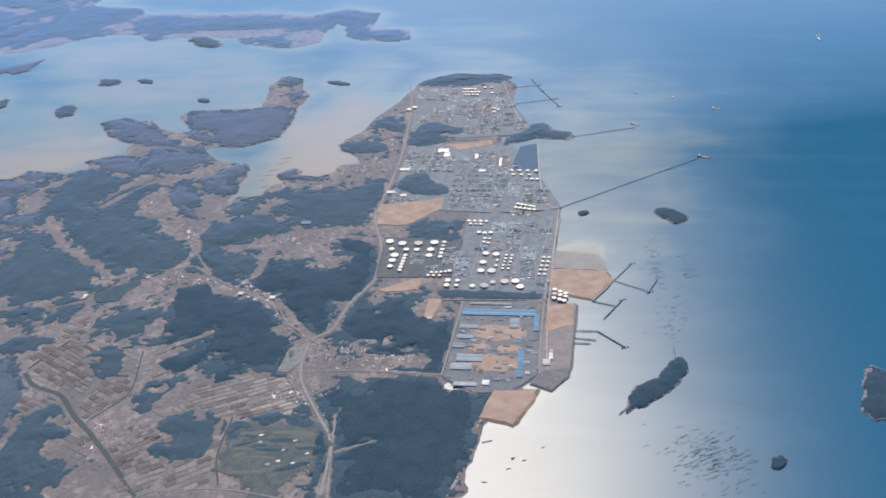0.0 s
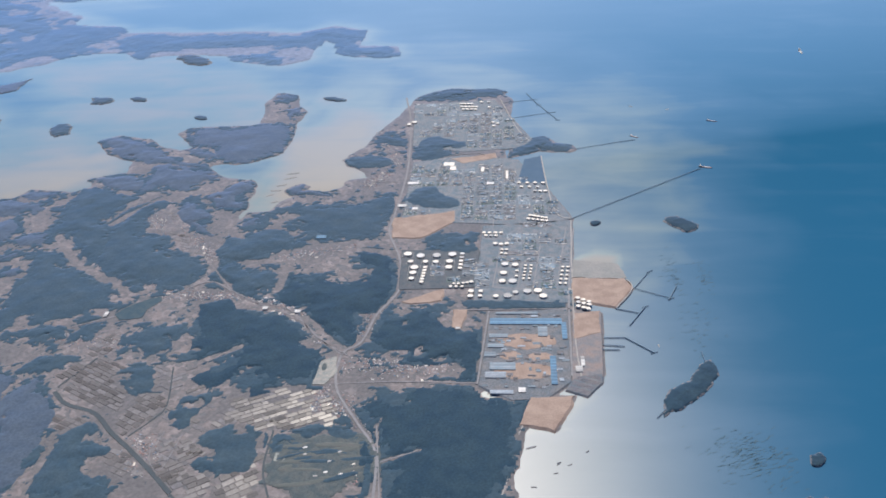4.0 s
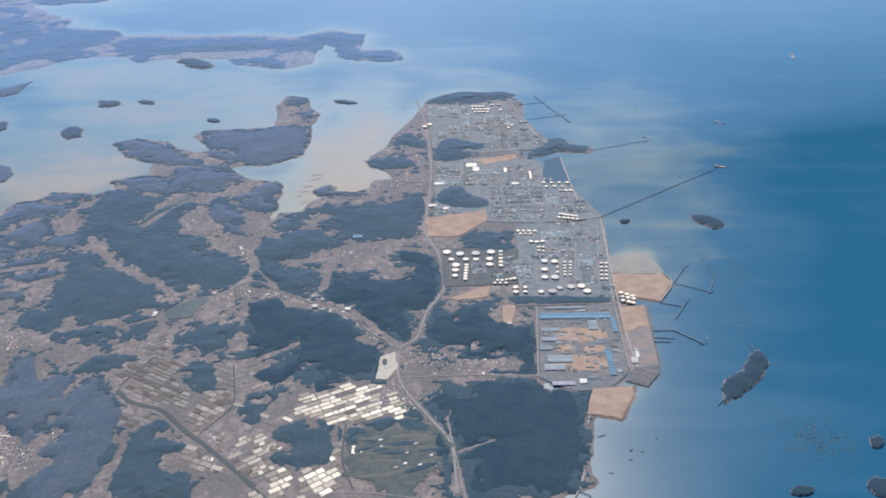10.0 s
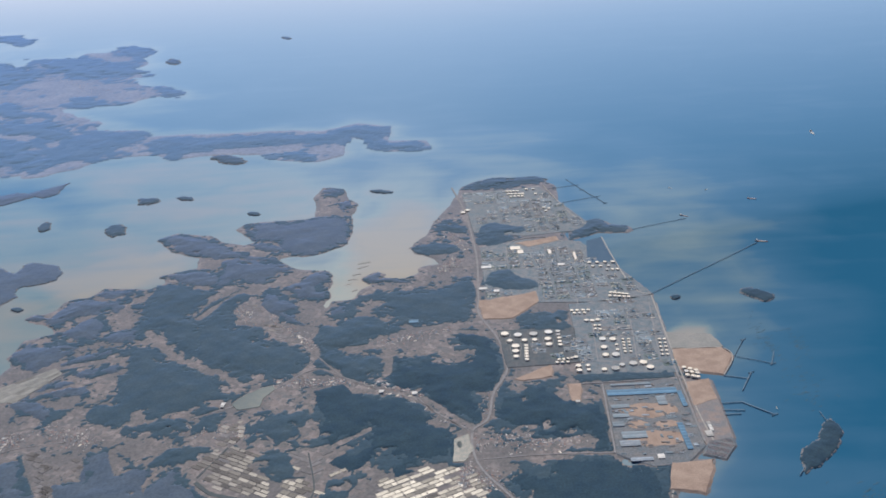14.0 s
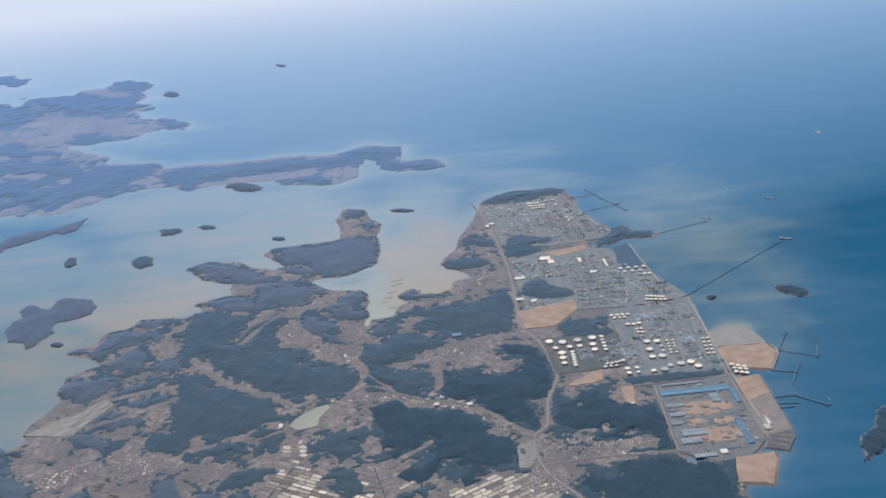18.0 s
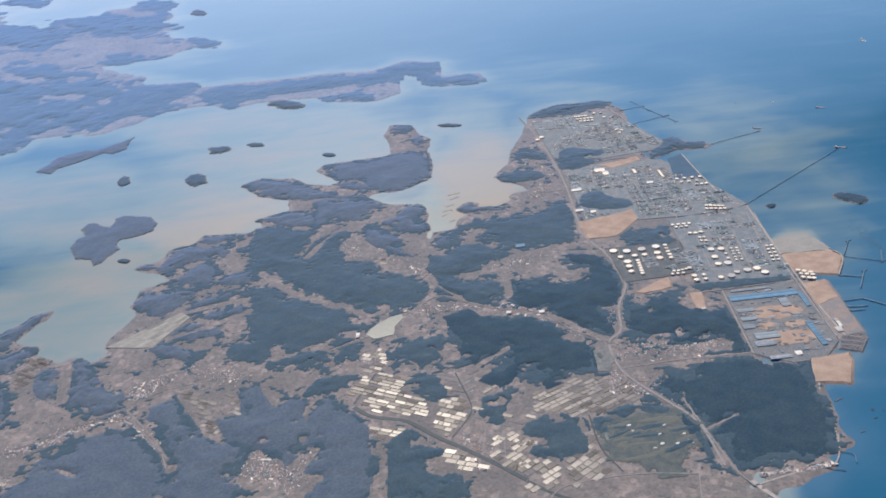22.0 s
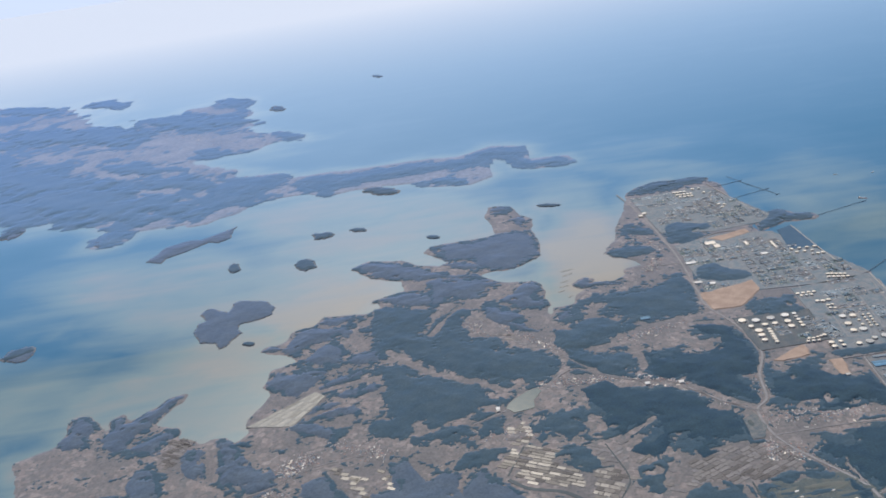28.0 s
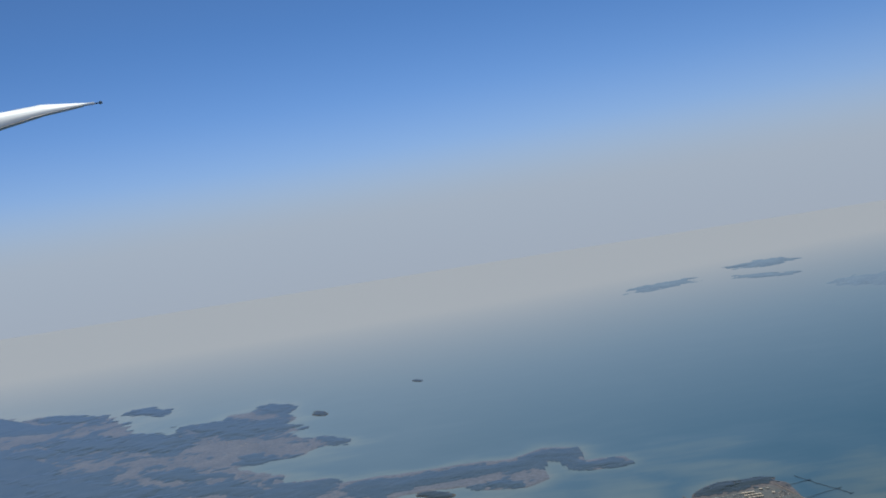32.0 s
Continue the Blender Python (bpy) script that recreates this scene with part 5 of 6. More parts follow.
XS = stepped((-450, 330), 3.0, -4900, 4900, 1.05)
YS = stepped((270, 960), 3.0, -3000, 4950, 1.02)
ROAD_LINES = [(w, along(p)) for w, p in ROADS]
RIVER_LINES = [(w, along(p)) for w, p in RIVERS]
VALLEY_LINES = [(w, along(p)) for w, p in VALLEYS]


def depth_in(x, y, poly, pad):
    """inside(), worked out near the plot alone."""
    (xa, ya), (xb, yb) = np.min(poly, 0) - pad, np.max(poly, 0) + pad
    out = np.full(np.shape(x), -400.0)
    m = (x > xa) & (x < xb) & (y > ya) & (y < yb)
    if m.any():
        out[m] = inside(x[m], y[m], poly)
    return out


def shore(x, y):
    """Rough distance inland (positive) or out to sea (negative)."""
    wx, wy = x + 9 * fractal(x, y, 45, 3), y + 9 * fractal(x, y, 45, 11)
    wx, wy = wx + 2.5 * fractal(x, y, 10, 5, 3), wy + 2.5 * fractal(x, y, 10, 7, 3)
    remote = np.clip((y - 980) / 160, 0, 1)
    wx, wy = wx + remote * 26 * fractal(x, y, 130, 13, 4), wy + remote * 26 * fractal(x, y, 130, 17, 4)
    best = np.full(np.shape(x), -400.0)
    for group in WOODS.values():
        for o in group:
            best = np.maximum(best, (1 - oval(wx, wy, o)) * o[3] + 4)
    for group in PLAINS.values():
        for o in group:
            best = np.maximum(best, (1 - oval(wx, wy, o)) * o[3])
    nx, ny = x + 1.6 * fractal(x, y, 14, 5, 4), y + 1.6 * fractal(x, y, 14, 7, 4)
    for pad, more, polys in ((70, 0.0, LAND), (12, 2.5, [q for g in GROVES.values() for q in g])):
        for poly in polys:
            best = np.maximum(best, depth_in(nx, ny, poly, pad) + more)
    for poly in PLATE + SAND:
        best = np.maximum(best, inside(x, y, poly) + 1.5)
    for poly in POLDER:
        best = np.maximum(best, inside(wx, wy, poly))
    for poly in RESERVOIR:
        best = np.where(inside(x, y, poly) > -1, -3, best)
    return best


GX, GY = np.meshgrid(XS, YS)
INLAND = shore(GX, GY)
GZ = np.where(INLAND > 0, np.minimum(0.12 + 0.16 * INLAND, 0.5), np.maximum(0.25 * INLAND, -2.0))
GZ += np.where(INLAND > 3, 0.08 * fractal(GX, GY, 12, 21), 0)
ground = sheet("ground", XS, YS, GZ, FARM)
ground.data.materials.append(HAZED_FIELDS)
# ground beyond the bay takes the colour with painted haze
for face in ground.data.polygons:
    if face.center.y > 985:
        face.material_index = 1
tagged(ground, "brown winter farmland, bare fields and mud shore", "ground", "", "structure")

# ---- the sea ----
WX, WY = stepped((-450, 340), 9.0, -4900, 4900, 1.08), stepped((270, 1200), 9.0, -3000, 4950, 1.05)
SX, SY = np.meshgrid(WX, WY)
OUT = -shore(SX, SY)
silt = np.where(SX < 60, 0.7, 0.34) * np.exp(-np.maximum(OUT, 0) / np.where(SX < 60, 34, 12))
for x, y, la, sh, turn, much in SILT_PATCHES:
    silt = np.maximum(silt, much * np.clip(1.5 - oval(SX + 25 * fractal(SX, SY, 90, 31), SY + 25 * fractal(SX, SY, 90, 37), (x, y, la, sh, turn)), 0, 1))
silt = np.clip(silt + 0.1 * fractal(SX, SY, 70, 41), 0, 1)
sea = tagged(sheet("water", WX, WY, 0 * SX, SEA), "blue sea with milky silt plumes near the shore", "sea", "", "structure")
att = sea.data.attributes.new("silt", "FLOAT", "POINT")
att.data.foreach_set("value", silt.astype(np.float32).ravel())
# grows with distance: how much haze goes into the water colour
far_haze = np.clip((SY - 720 - 0.3 * np.maximum(SX, 0) - 0.06 * np.minimum(SX, 0)) / 2300, 0, 1) ** 0.6
att = sea.data.attributes.new("far_haze", "FLOAT", "POINT")
att.data.foreach_set("value", np.clip(far_haze, 0, 1).astype(np.float32).ravel())


# ---- wooded hills and islands ----
def hill_mesh(name, o, height, step, mat, grow=1.0, seed=0, rough=0.5, low=-0.7, cleared=True, peak=1.0):
    big = max(o[2], o[3]) * 1.35 * grow
    xs, ys = np.arange(o[0] - big, o[0] + big, step), np.arange(o[1] - big, o[1] + big, step)
    gx, gy = np.meshgrid(xs, ys)
    size = max(8.0, o[3] * 0.9)
    bend = min(8.0, 0.4 * o[3]) if step < 3 else min(18.0, 0.5 * o[3])
    r = oval(gx + bend * fractal(gx, gy, 24.0, 51, 5), gy + bend * fractal(gx, gy, 24.0, 53, 5), o) / grow
    r = r * 0.92 + 0.18 * fractal(gx, gy, size, 50, 5) + (0.36 if size > 12 else 0.16) * fractal(gx, gy, 12.0 if step < 3 else 30.0, 57, 5) + 0.12 * fractal(gx, gy, step * 5, 60, 3)
    open_ = np.ones_like(gx)
    if cleared:
        for w, line in VALLEY_LINES + [(w + 0.6, l) for w, l in ROAD_LINES]:
            if np.hypot(*(line - np.array(o[:2])).T).min() < big * 1.5:
                d = line_distance(gx, gy, line) / (w * (0.85 + 1.1 * fractal(gx, gy, 8, 70, 4)).clip(0.2))
                r = np.where(d < 1, 2.0, r)
                open_ = np.minimum(open_, np.clip((d - 0.8) / 2.5, 0, 1))
    rise = np.clip(2.4 * (1 - r), 0, 1) ** 0.8 * open_
    z = 0.5 + height * rise * (0.9 + 0.12 * fractal(gx, gy, size * 0.7, 80 + seed, 2)) + rough * (0.3 + 0.7 * value_noise(gx / step * 0.9, gy / step * 0.9, 90))
    z = np.where(r < 1, np.maximum(z, 0.62), 0.3 if low == -0.7 else low)
    if not (r < 1).any():
        return None
    ob = sheet(name, xs - o[0], ys - o[1], z, mat, keep=r < 1, smooth=True)
    ob.location = (o[0], o[1], 0)
    return ob


def grove_mesh(name, poly, height, step, mat, seed=0, wild=1.0, rough=0.06, low=0.3, cleared=True, grow=0.0):
    """A wooded rise over an outline, with an uneven edge, ridges and side valleys."""
    (xa, ya), (xb, yb), c = np.min(poly, 0) - 4, np.max(poly, 0) + 4, np.round(np.mean(poly, 0))
    xs, ys = np.arange(xa, xb, step), np.arange(ya, yb, step)
    gx, gy = np.meshgrid(xs, ys)
    d = inside(gx + wild * fractal(gx, gy, 8.0, 51, 5), gy + wild * fractal(gx, gy, 8.0, 53, 5), poly)
    d = d + grow + 0.7 * wild * fractal(gx, gy, step * 5, 60, 3)
    if cleared:
        d = np.where((d < 9) & (fractal(gx, gy, 11.0, 64, 5) > 0.62), -0.5, d)
    open_ = np.ones_like(gx)
    if cleared:
        for w, line in VALLEY_LINES + [(w + 0.6, l) for w, l in ROAD_LINES]:
            (la, lb), (ha, hb) = line.min(0) - 12, line.max(0) + 12
            if la < xb and ha > xa and lb < yb and hb > ya:
                near = line_distance(gx, gy, line) / (w * (0.85 + 1.1 * fractal(gx, gy, 8, 70, 4)).clip(0.2))
                d = np.where(near < 1, -1.0, d)
                open_ = np.minimum(open_, np.clip((near - 0.8) / 2.5, 0, 1))
    if not (d > 0).any():
        return None
    reach = max(2.0, float(d.max()))
    rise = np.clip(d / (0.75 * reach), 0, 1) ** 0.75 * open_
    spurs = 0.75 + 0.32 * fractal(gx, gy, max(7.0, 0.8 * reach), 80 + seed, 4)
    z = 0.5 + height * rise * spurs + rough * (0.3 + 0.7 * value_noise(gx / step * 0.9, gy / step * 0.9, 90))
    z = np.where(d > 0, np.maximum(z, 0.62), low)
    ob = sheet(name, xs - c[0], ys - c[1], z, mat, keep=d > 0, smooth=True)
    ob.location = (c[0], c[1], 0)
    return ob


LABELS = {
    "complex": "dark pine-wooded hill standing among the refinery plants",
    "inlet": "wooded headland beside the muddy tidal inlet",
    "ridges": "dark wooded ridge between brown farm valleys",
    "valley": "dark wooded hill above a village road",
    "mount": "large dark wooded hill above the harbour",
    "plain": "low wooded knoll rising out of bare paddy fields",
    "south": "broad dark wooded mountain with shadowed slopes",
    "south2": "small wooded hill between pale glinting paddies",
    "westcoast": "wooded hill along the muddy bay shore",
    "westcoast2": "wooded hill beside the fishing villages",
    "southwest": "dark wooded hill beside a tidal creek and villages",
    "farpen": "wooded ridge of a far peninsula, coloured pale for haze",
    "farland": "hazy wooded hills far across the bay",
    "farland2": "hazy low wooded rise far across the bay",
}
for place, group in WOODS.items():
    far = place.startswith("far")
    for i, o in enumerate(group):
        ob = hill_mesh("wooded_hill", o, min(0.04 * o[3], 1.1 if not far else 2) + 0.15, max(0.7, min(1.7, o[3] / 16)) if not far else 3.5, FAR_HAZED_WOOD if far else WOOD, 1.0 if not far else 0.88, seed=i, rough=0.12)
        if ob:
            tagged(ob, LABELS[place], "hill", "wooded hills")
for place, group in GROVES.items():
    far = place.startswith("far")
    for i, poly in enumerate(group):
        span = float(np.min(np.ptp(np.array(poly, float), axis=0)))
        # farther groves, and those under window glare, get the veil in their colour
        ob = grove_mesh("wooded_hill", poly, min(0.03 * span, 1.3) + 0.15, 2.0 if far else max(0.6, min(1.25, span / 26)), FAR_HAZED_WOOD if far else HAZED_WOOD if place in ("inlet", "westcoast", "westcoast2", "southwest", "south") else PINE if place in ("mount", "valley") else WOOD, i, 2.4 if far else 1.5)
        if ob:
            tagged(ob, LABELS[place], "hill", "wooded hills")
for place, group in ISLE_SHAPES.items():
    for i, poly in enumerate(group):
        base = grove_mesh("island", poly, 0.3, 0.9, ROCK, i, 1.0, 0.08, -0.6, False, 0.25)
        crown = grove_mesh("woodland", poly, 0.9, 0.9, PINE if place == "sea" else HAZED_WOOD, i, 1.0, 0.12, -0.4, False)
        crown.parent = base
        crown.matrix_parent_inverse = base.matrix_basis.inverted()
        tagged(base, "long wooded island with pale rocky shore in blue sea" if place == "sea" else "dark wooded island in the milky bay", "island", "islands")
for place, group in ISLES.items():
    for i, o in enumerate(group):
        far = place == "horizon"
        step = max(0.5, o[3] / 8)
        # rock and woods of horizon islands share the colour with painted haze
        base = hill_mesh("island", o, (0.08 if not far else 0.01) * o[3], step, HAZED_ISLE if far else ROCK, 1.03, i, 0.08, -0.6, False)
        if not base:
            continue
        crown = hill_mesh("woodland", o, (0.09 if not far else 0.06) * o[3] + 0.2, step, HAZED_ISLE if far else PINE if place in ("sea", "sea0") else WOOD, 1.0, i, 0.12, -0.4, False)
        if crown:
            crown.location = (0, 0, 0)
            crown.parent = base
        tagged(base, {"sea": "small wooded island with pale rocky shore in blue sea", "sea0": "dark wooded island in open blue sea",
                      "horizon": "faint hazy island near the horizon"}.get(place, "dark wooded island in the milky bay"), "island", "islands")

# ---- scattered woods between the hills ----
DEPTH_X, DEPTH_Y = np.arange(-700.0, 330.0, 1.5), np.arange(280.0, 1000.0, 1.5)
DEPTH = np.full((len(DEPTH_Y), len(DEPTH_X)), -400.0)
for group in GROVES.values():
    for poly in group:
        DEPTH = np.maximum(DEPTH, depth_in(*np.meshgrid(DEPTH_X, DEPTH_Y), poly, 8))


def wood_depth(x, y):
    """How far a place lies inside the nearest wood (negative outside)."""
    i, j = int((x + 700.0) / 1.5 + 0.5), int((y - 280.0) / 1.5 + 0.5)
    return float(DEPTH[j, i]) if 0 <= i < len(DEPTH_X) and 0 <= j < len(DEPTH_Y) else -400.0


def woods_sheet(x0, x1, y0, y1, step, cover, size, groups, label, mat=WOOD):
    xs, ys = np.arange(x0, x1, step), np.arange(y0, y1, step)
    gx, gy = np.meshgrid(xs, ys)
    near = np.full(gx.shape, -9.0)
    for name in groups:
        for o in WOODS.get(name, ()):
            near = np.maximum(near, 1 - oval(gx, gy, o))
        for poly in GROVES.get(name, ()):
            near = np.maximum(near, depth_in(gx, gy, poly, 16) / 10)
    f = 0.62 * fractal(gx, gy, size, 110, 4) + 0.5 * fractal(gx, gy, size / 3.5, 120, 4) + 0.45 * np.clip(near, -1.4, 0.3) + cover
    f = np.where(shore(gx, gy) < 1.5, -1, f)
    for w, line in ROAD_LINES + RIVER_LINES + VALLEY_LINES:
        room = w * 0.8 + 0.7
        (la, lb), (ha, hb) = line.min(0) - room, line.max(0) + room
        i0, i1, j0, j1 = *np.searchsorted(xs, (la, ha)), *np.searchsorted(ys, (lb, hb))
        if i1 > i0 and j1 > j0:
            cut = np.s_[j0:j1, i0:i1]
            f[cut] = np.where(line_distance(gx[cut], gy[cut], line) < room, -1, f[cut])
    for poly in PLATE + SAND + PONDWHITE + SALT + LAKE + MUD + GOLF + POLDER + [q for share, q in PADDIES]:
        f = np.where(inside(gx, gy, poly) > -1.0, -1, f)
    z = np.where(f > 0, 0.68 + 0.1 * value_noise(gx / step, gy / step, 130) + 0.25 * np.clip(f, 0, 1), 0.3)
    tagged(sheet("scattered_woodland", xs, ys, z, mat, keep=f > 0, smooth=True), label, "woodland", "", "stuff")


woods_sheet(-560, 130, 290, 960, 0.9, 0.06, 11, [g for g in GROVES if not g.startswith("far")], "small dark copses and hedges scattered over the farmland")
woods_sheet(-1250, 0, 1000, 2100, 5.0, 0.1, 38, ["farpen", "farland", "farland2"], "woods scattered on the far shore, coloured pale for haze", FAR_HAZED_WOOD)

# ---- roads, rivers, plots ----
for w, p in ROADS:
    mx, my = np.mean(p, 0)
    paved = any(float(inside(mx, my, q)) > -3 for q in PLATE)
    tagged(ribbon("road", p, w * 0.75, 0.84 if paved else 0.7, ROAD, thick=0.3 if paved else 0.12), "pale two-lane country road", "road", "", "structure")
for w, p in RIVERS:
    tagged(ribbon("river", p, w * 0.68, 0.655, STILL, thick=0.6), "dark still drainage channel between paddy fields", "river", "", "structure")
for poly in PLATE:
    tagged(slab("pavement", poly, -1.5, 0.8, {4: YARD, 5: QUAYSIDE}.get(PLATE.index(poly), PAVED), flare=4.0), "grey paved refinery ground", "pavement", "", "structure")
for poly in SAND:
    tagged(slab("earth_fill", ragged(poly, 1.1), -1.5, 0.95, SANDY, flare=4.5), "orange bare earth fill with a straight edge", "earth fill", "earth fills", "")
for poly in MUD:
    tagged(slab("silt_basin", ragged(poly, 1.0), -1.5, 0.3, MUDDY), "pale drained silt basin inside a low bank", "silt basin")
pond = slab("silt_pond", ragged(PONDWHITE[0], 1.0, 1.2), -0.5, 0.74, SILT)
tagged(pond, "pale milky silt pond with a green middle", "pond")
slab("weed_patch", ragged([(POND[0] - 1 + 0.22 * POND[2] * math.cos(k * 0.6283), POND[1] + 2 + 0.26 * POND[3] * math.sin(k * 0.6283)) for k in range(10)], 1.0), 0.6, 0.78, GREEN, pond)
for poly in SALT:
    pans = slab("salt_pan", ragged(poly, 0.5), -0.5, 0.7, MUDDY)
    tagged(pans, "long pale salt pans in strips behind a sea dike", "salt pan")
    a, b, c, d = (np.array(q, float) for q in poly)
    for i in range(5):
        for j in range(4):
            spot = lambda u, v: tuple((a + (b - a) * u) * (1 - v) + (d + (c - d) * u) * v)
            u0, u1, v0, v1 = j / 4 + 0.01, (j + 1) / 4 - 0.01, i / 5 + 0.02, (i + 1) / 5 - 0.03
            slab("strip", [spot(u0, v0), spot(u1, v0), spot(u1, v1), spot(u0, v1)], 0.6, 0.75, PAN, pans)
for poly in LAKE:
    tagged(slab("reservoir", ragged(poly, 0.5), -0.5, 0.72, POOL), "pale green reservoir below wooded hills", "reservoir")
for poly in RESERVOIR:
    tagged(slab("water_basin", poly, -1.5, 0.86, BASIN), "dark square water basin beside the refinery", "water basin")



# ---- storage tanks ----
def tank_kind(roof_mat, shell_mat, dome, bund=False):
    t = new("storage_tank")
    bm = bmesh.new()
    drum(bm, 0, 0, 0, 1, 1, 28)
    part("shell", bm, shell_mat, t)
    bm = bmesh.new()
    drum(bm, 0, 0, 1.0, 0.97, 0.1 if dome else 0.02, 28, 0.12 if dome else 0.9)
    part("roof", bm, roof_mat, t)
    bm = bmesh.new()
    drum(bm, 0, 0, 0.88, 1.03, 0.07, 28)
    part("wind_girder", bm, GREY, t)
    bm = bmesh.new()
    for i in range(9):
        a = 0.9 + 0.1 * i
        box(bm, 1.04 * math.cos(a), 1.04 * math.sin(a), 0.1 * i, 0.08, 0.12, 0.06, a)
    part("stair", bm, GREY, t)
    if bund:
        for k in range(4):
            bm = bmesh.new()
            box(bm, 1.4 * math.cos(k * math.pi / 2), 1.4 * math.sin(k * math.pi / 2), 0, 0.09, 2.9, 0.16, k * math.pi / 2)
            part("bund_wall", bm, SEAWALL, t)
    return t


TANK_KINDS = [tank_kind(WHITE, WHITE, True), tank_kind(PALE, WHITE, False), tank_kind(WHITE, GREY, True), tank_kind(WHITE, WHITE, True, True)]
ALL_TANKS = []
rnd = random.Random(5)
for place, group in TANKS.items():
    for x, y, r in group:
        kind = TANK_KINDS[(3 if r > 1.7 else 0) if rnd.random() < 0.75 else rnd.choice((1, 2))]
        h = 1.0 if r > 1.4 else 0.85
        ob = copy_thing(kind, Matrix.Translation((x, y, 0.78)) @ Matrix.Rotation(rnd.choice((0, 1, 2, 3)) * math.pi / 2, 4, "Z") @ Matrix.Diagonal((r, r, h, 1)))
        tagged(ob, "large white cylindrical oil storage tank on paved ground" if r > 1.4 else "small white cylindrical storage tank in a close row", "storage tank", "storage tanks")
        ALL_TANKS.append((x, y, r))
for k in TANK_KINDS:
    for o in (*k.children, k):
        bpy.data.objects.remove(o)


# ---- process plants ----
def plant_kind(seed):
    g = random.Random(seed)
    t = new("process_unit")
    bm = bmesh.new()
    box(bm, 0, 0, 0, 9.4, 7.4, 0.1)
    part("base", bm, (PAVED, YARD, LAWN, TEAL, BROWN, PAVED)[seed % 6], t)
    for i in range(g.randint(3, 5)):
        bm = bmesh.new()
        x, y, w, d, n = g.uniform(-3.8, 3.8), g.uniform(-2.8, 2.8), g.uniform(0.7, 2.2), g.uniform(0.6, 1.4), g.randint(2, 4)
        for k in range(n):
            box(bm, x, y, 0.3 + 0.42 * k, w, d, 0.09)
        for sx in (-1, 0, 1):
            for sy in (-1, 1):
                box(bm, x + sx * w / 2, y + sy * d / 2, 0.1, 0.1, 0.1, 0.42 * n)
        part("steel_frame", bm, g.choice((GREY, GREY, TEAL, BLUE)), t)
    for i in range(g.randint(2, 5)):
        bm = bmesh.new()
        drum(bm, g.uniform(-4, 4), g.uniform(-3, 3), 0.1, g.uniform(0.12, 0.26), g.uniform(1.2, 2.8), 10)
        part("column", bm, g.choice((PALE, GREY, GREY)), t)
    for i in range(g.randint(1, 3)):
        bm = bmesh.new()
        y = g.uniform(-3.2, 3.2)
        for k in range(4):
            box(bm, 0, y + 0.14 * k, 0.45, 9.2, 0.08, 0.08)
        for k in range(7):
            box(bm, -4.5 + 1.5 * k, y + 0.2, 0.1, 0.1, 0.6, 0.35)
        part("pipe_rack", bm, g.choice((PALE, GREY)), t)
    for i in range(g.randint(2, 4)):
        bm = bmesh.new()
        x, y, w, d, h = g.uniform(-3.8, 3.8), g.uniform(-2.8, 2.8), g.uniform(0.7, 2.4), g.uniform(0.6, 1.3), g.uniform(0.3, 0.6)
        box(bm, x, y, 0.1, w, d, h)
        b = part("shelter", bm, GREY, t)
        bm = bmesh.new()
        box(bm, x, y, 0.1 + h, w + 0.15, d + 0.15, 0.08)
        part("roof", bm, g.choice((PALE, BLUE, GREY, TEAL)), b)
    for i in range(g.randint(0, 5)):
        bm = bmesh.new()
        drum(bm, -4.0 + 0.95 * i, g.choice((-3.2, 3.2)), 0.1, 0.36, 0.6, 14)
        part("vessel", bm, WHITE, t)
    return t


PLANTS = [plant_kind(100 + i) for i in range(18)]


def free_ground(x, y, room):
    if any(math.hypot(x - a, y - b) < r + room for a, b, r in ALL_TANKS):
        return False
    if any(float(oval(x, y, o)) < 1.12 for o in WOODS["complex"]) or wood_depth(x, y) > -1.5:
        return False
    return not any(float(inside(x, y, p)) > -2 for p in SAND)


rnd = random.Random(9)
for poly in PLATE[:4]:
    px, py = [p[0] for p in poly], [p[1] for p in poly]
    y = min(py) + 4
    while y < max(py):
        x = min(px) + 5
        while x < max(px):
            if float(inside(x, y, poly)) > 3.2 and free_ground(x, y, 4.2) and rnd.random() < 0.93 and value_noise(np.array(x / 19.0), np.array(y / 15.0), 160) < 0.74:
                block = int(np.clip(7.5 * (float(value_noise(np.array(x / 26.0), np.array(y / 20.0), 150)) - 0.5) + 3, 0, 5))
                ob = copy_thing(PLANTS[(block + 2) % 6 + 6 * rnd.randint(0, 2)], Matrix.Translation((x + rnd.uniform(-0.4, 0.4), y + rnd.uniform(-0.4, 0.4), 0.79)) @ Matrix.Rotation(math.pi * rnd.randint(0, 1), 4, "Z") @ Matrix.Diagonal((rnd.uniform(0.85, 1.08), rnd.uniform(0.88, 1.1), rnd.uniform(0.3, 0.5), 1)))
                tagged(ob, "refinery process unit of grey steel frames, columns and pipe racks", "process plant", "process units")
            x += 10.6
        y += 8.6
for k in PLANTS:
    for o in (*k.children_recursive, k):
        bpy.data.objects.remove(o)


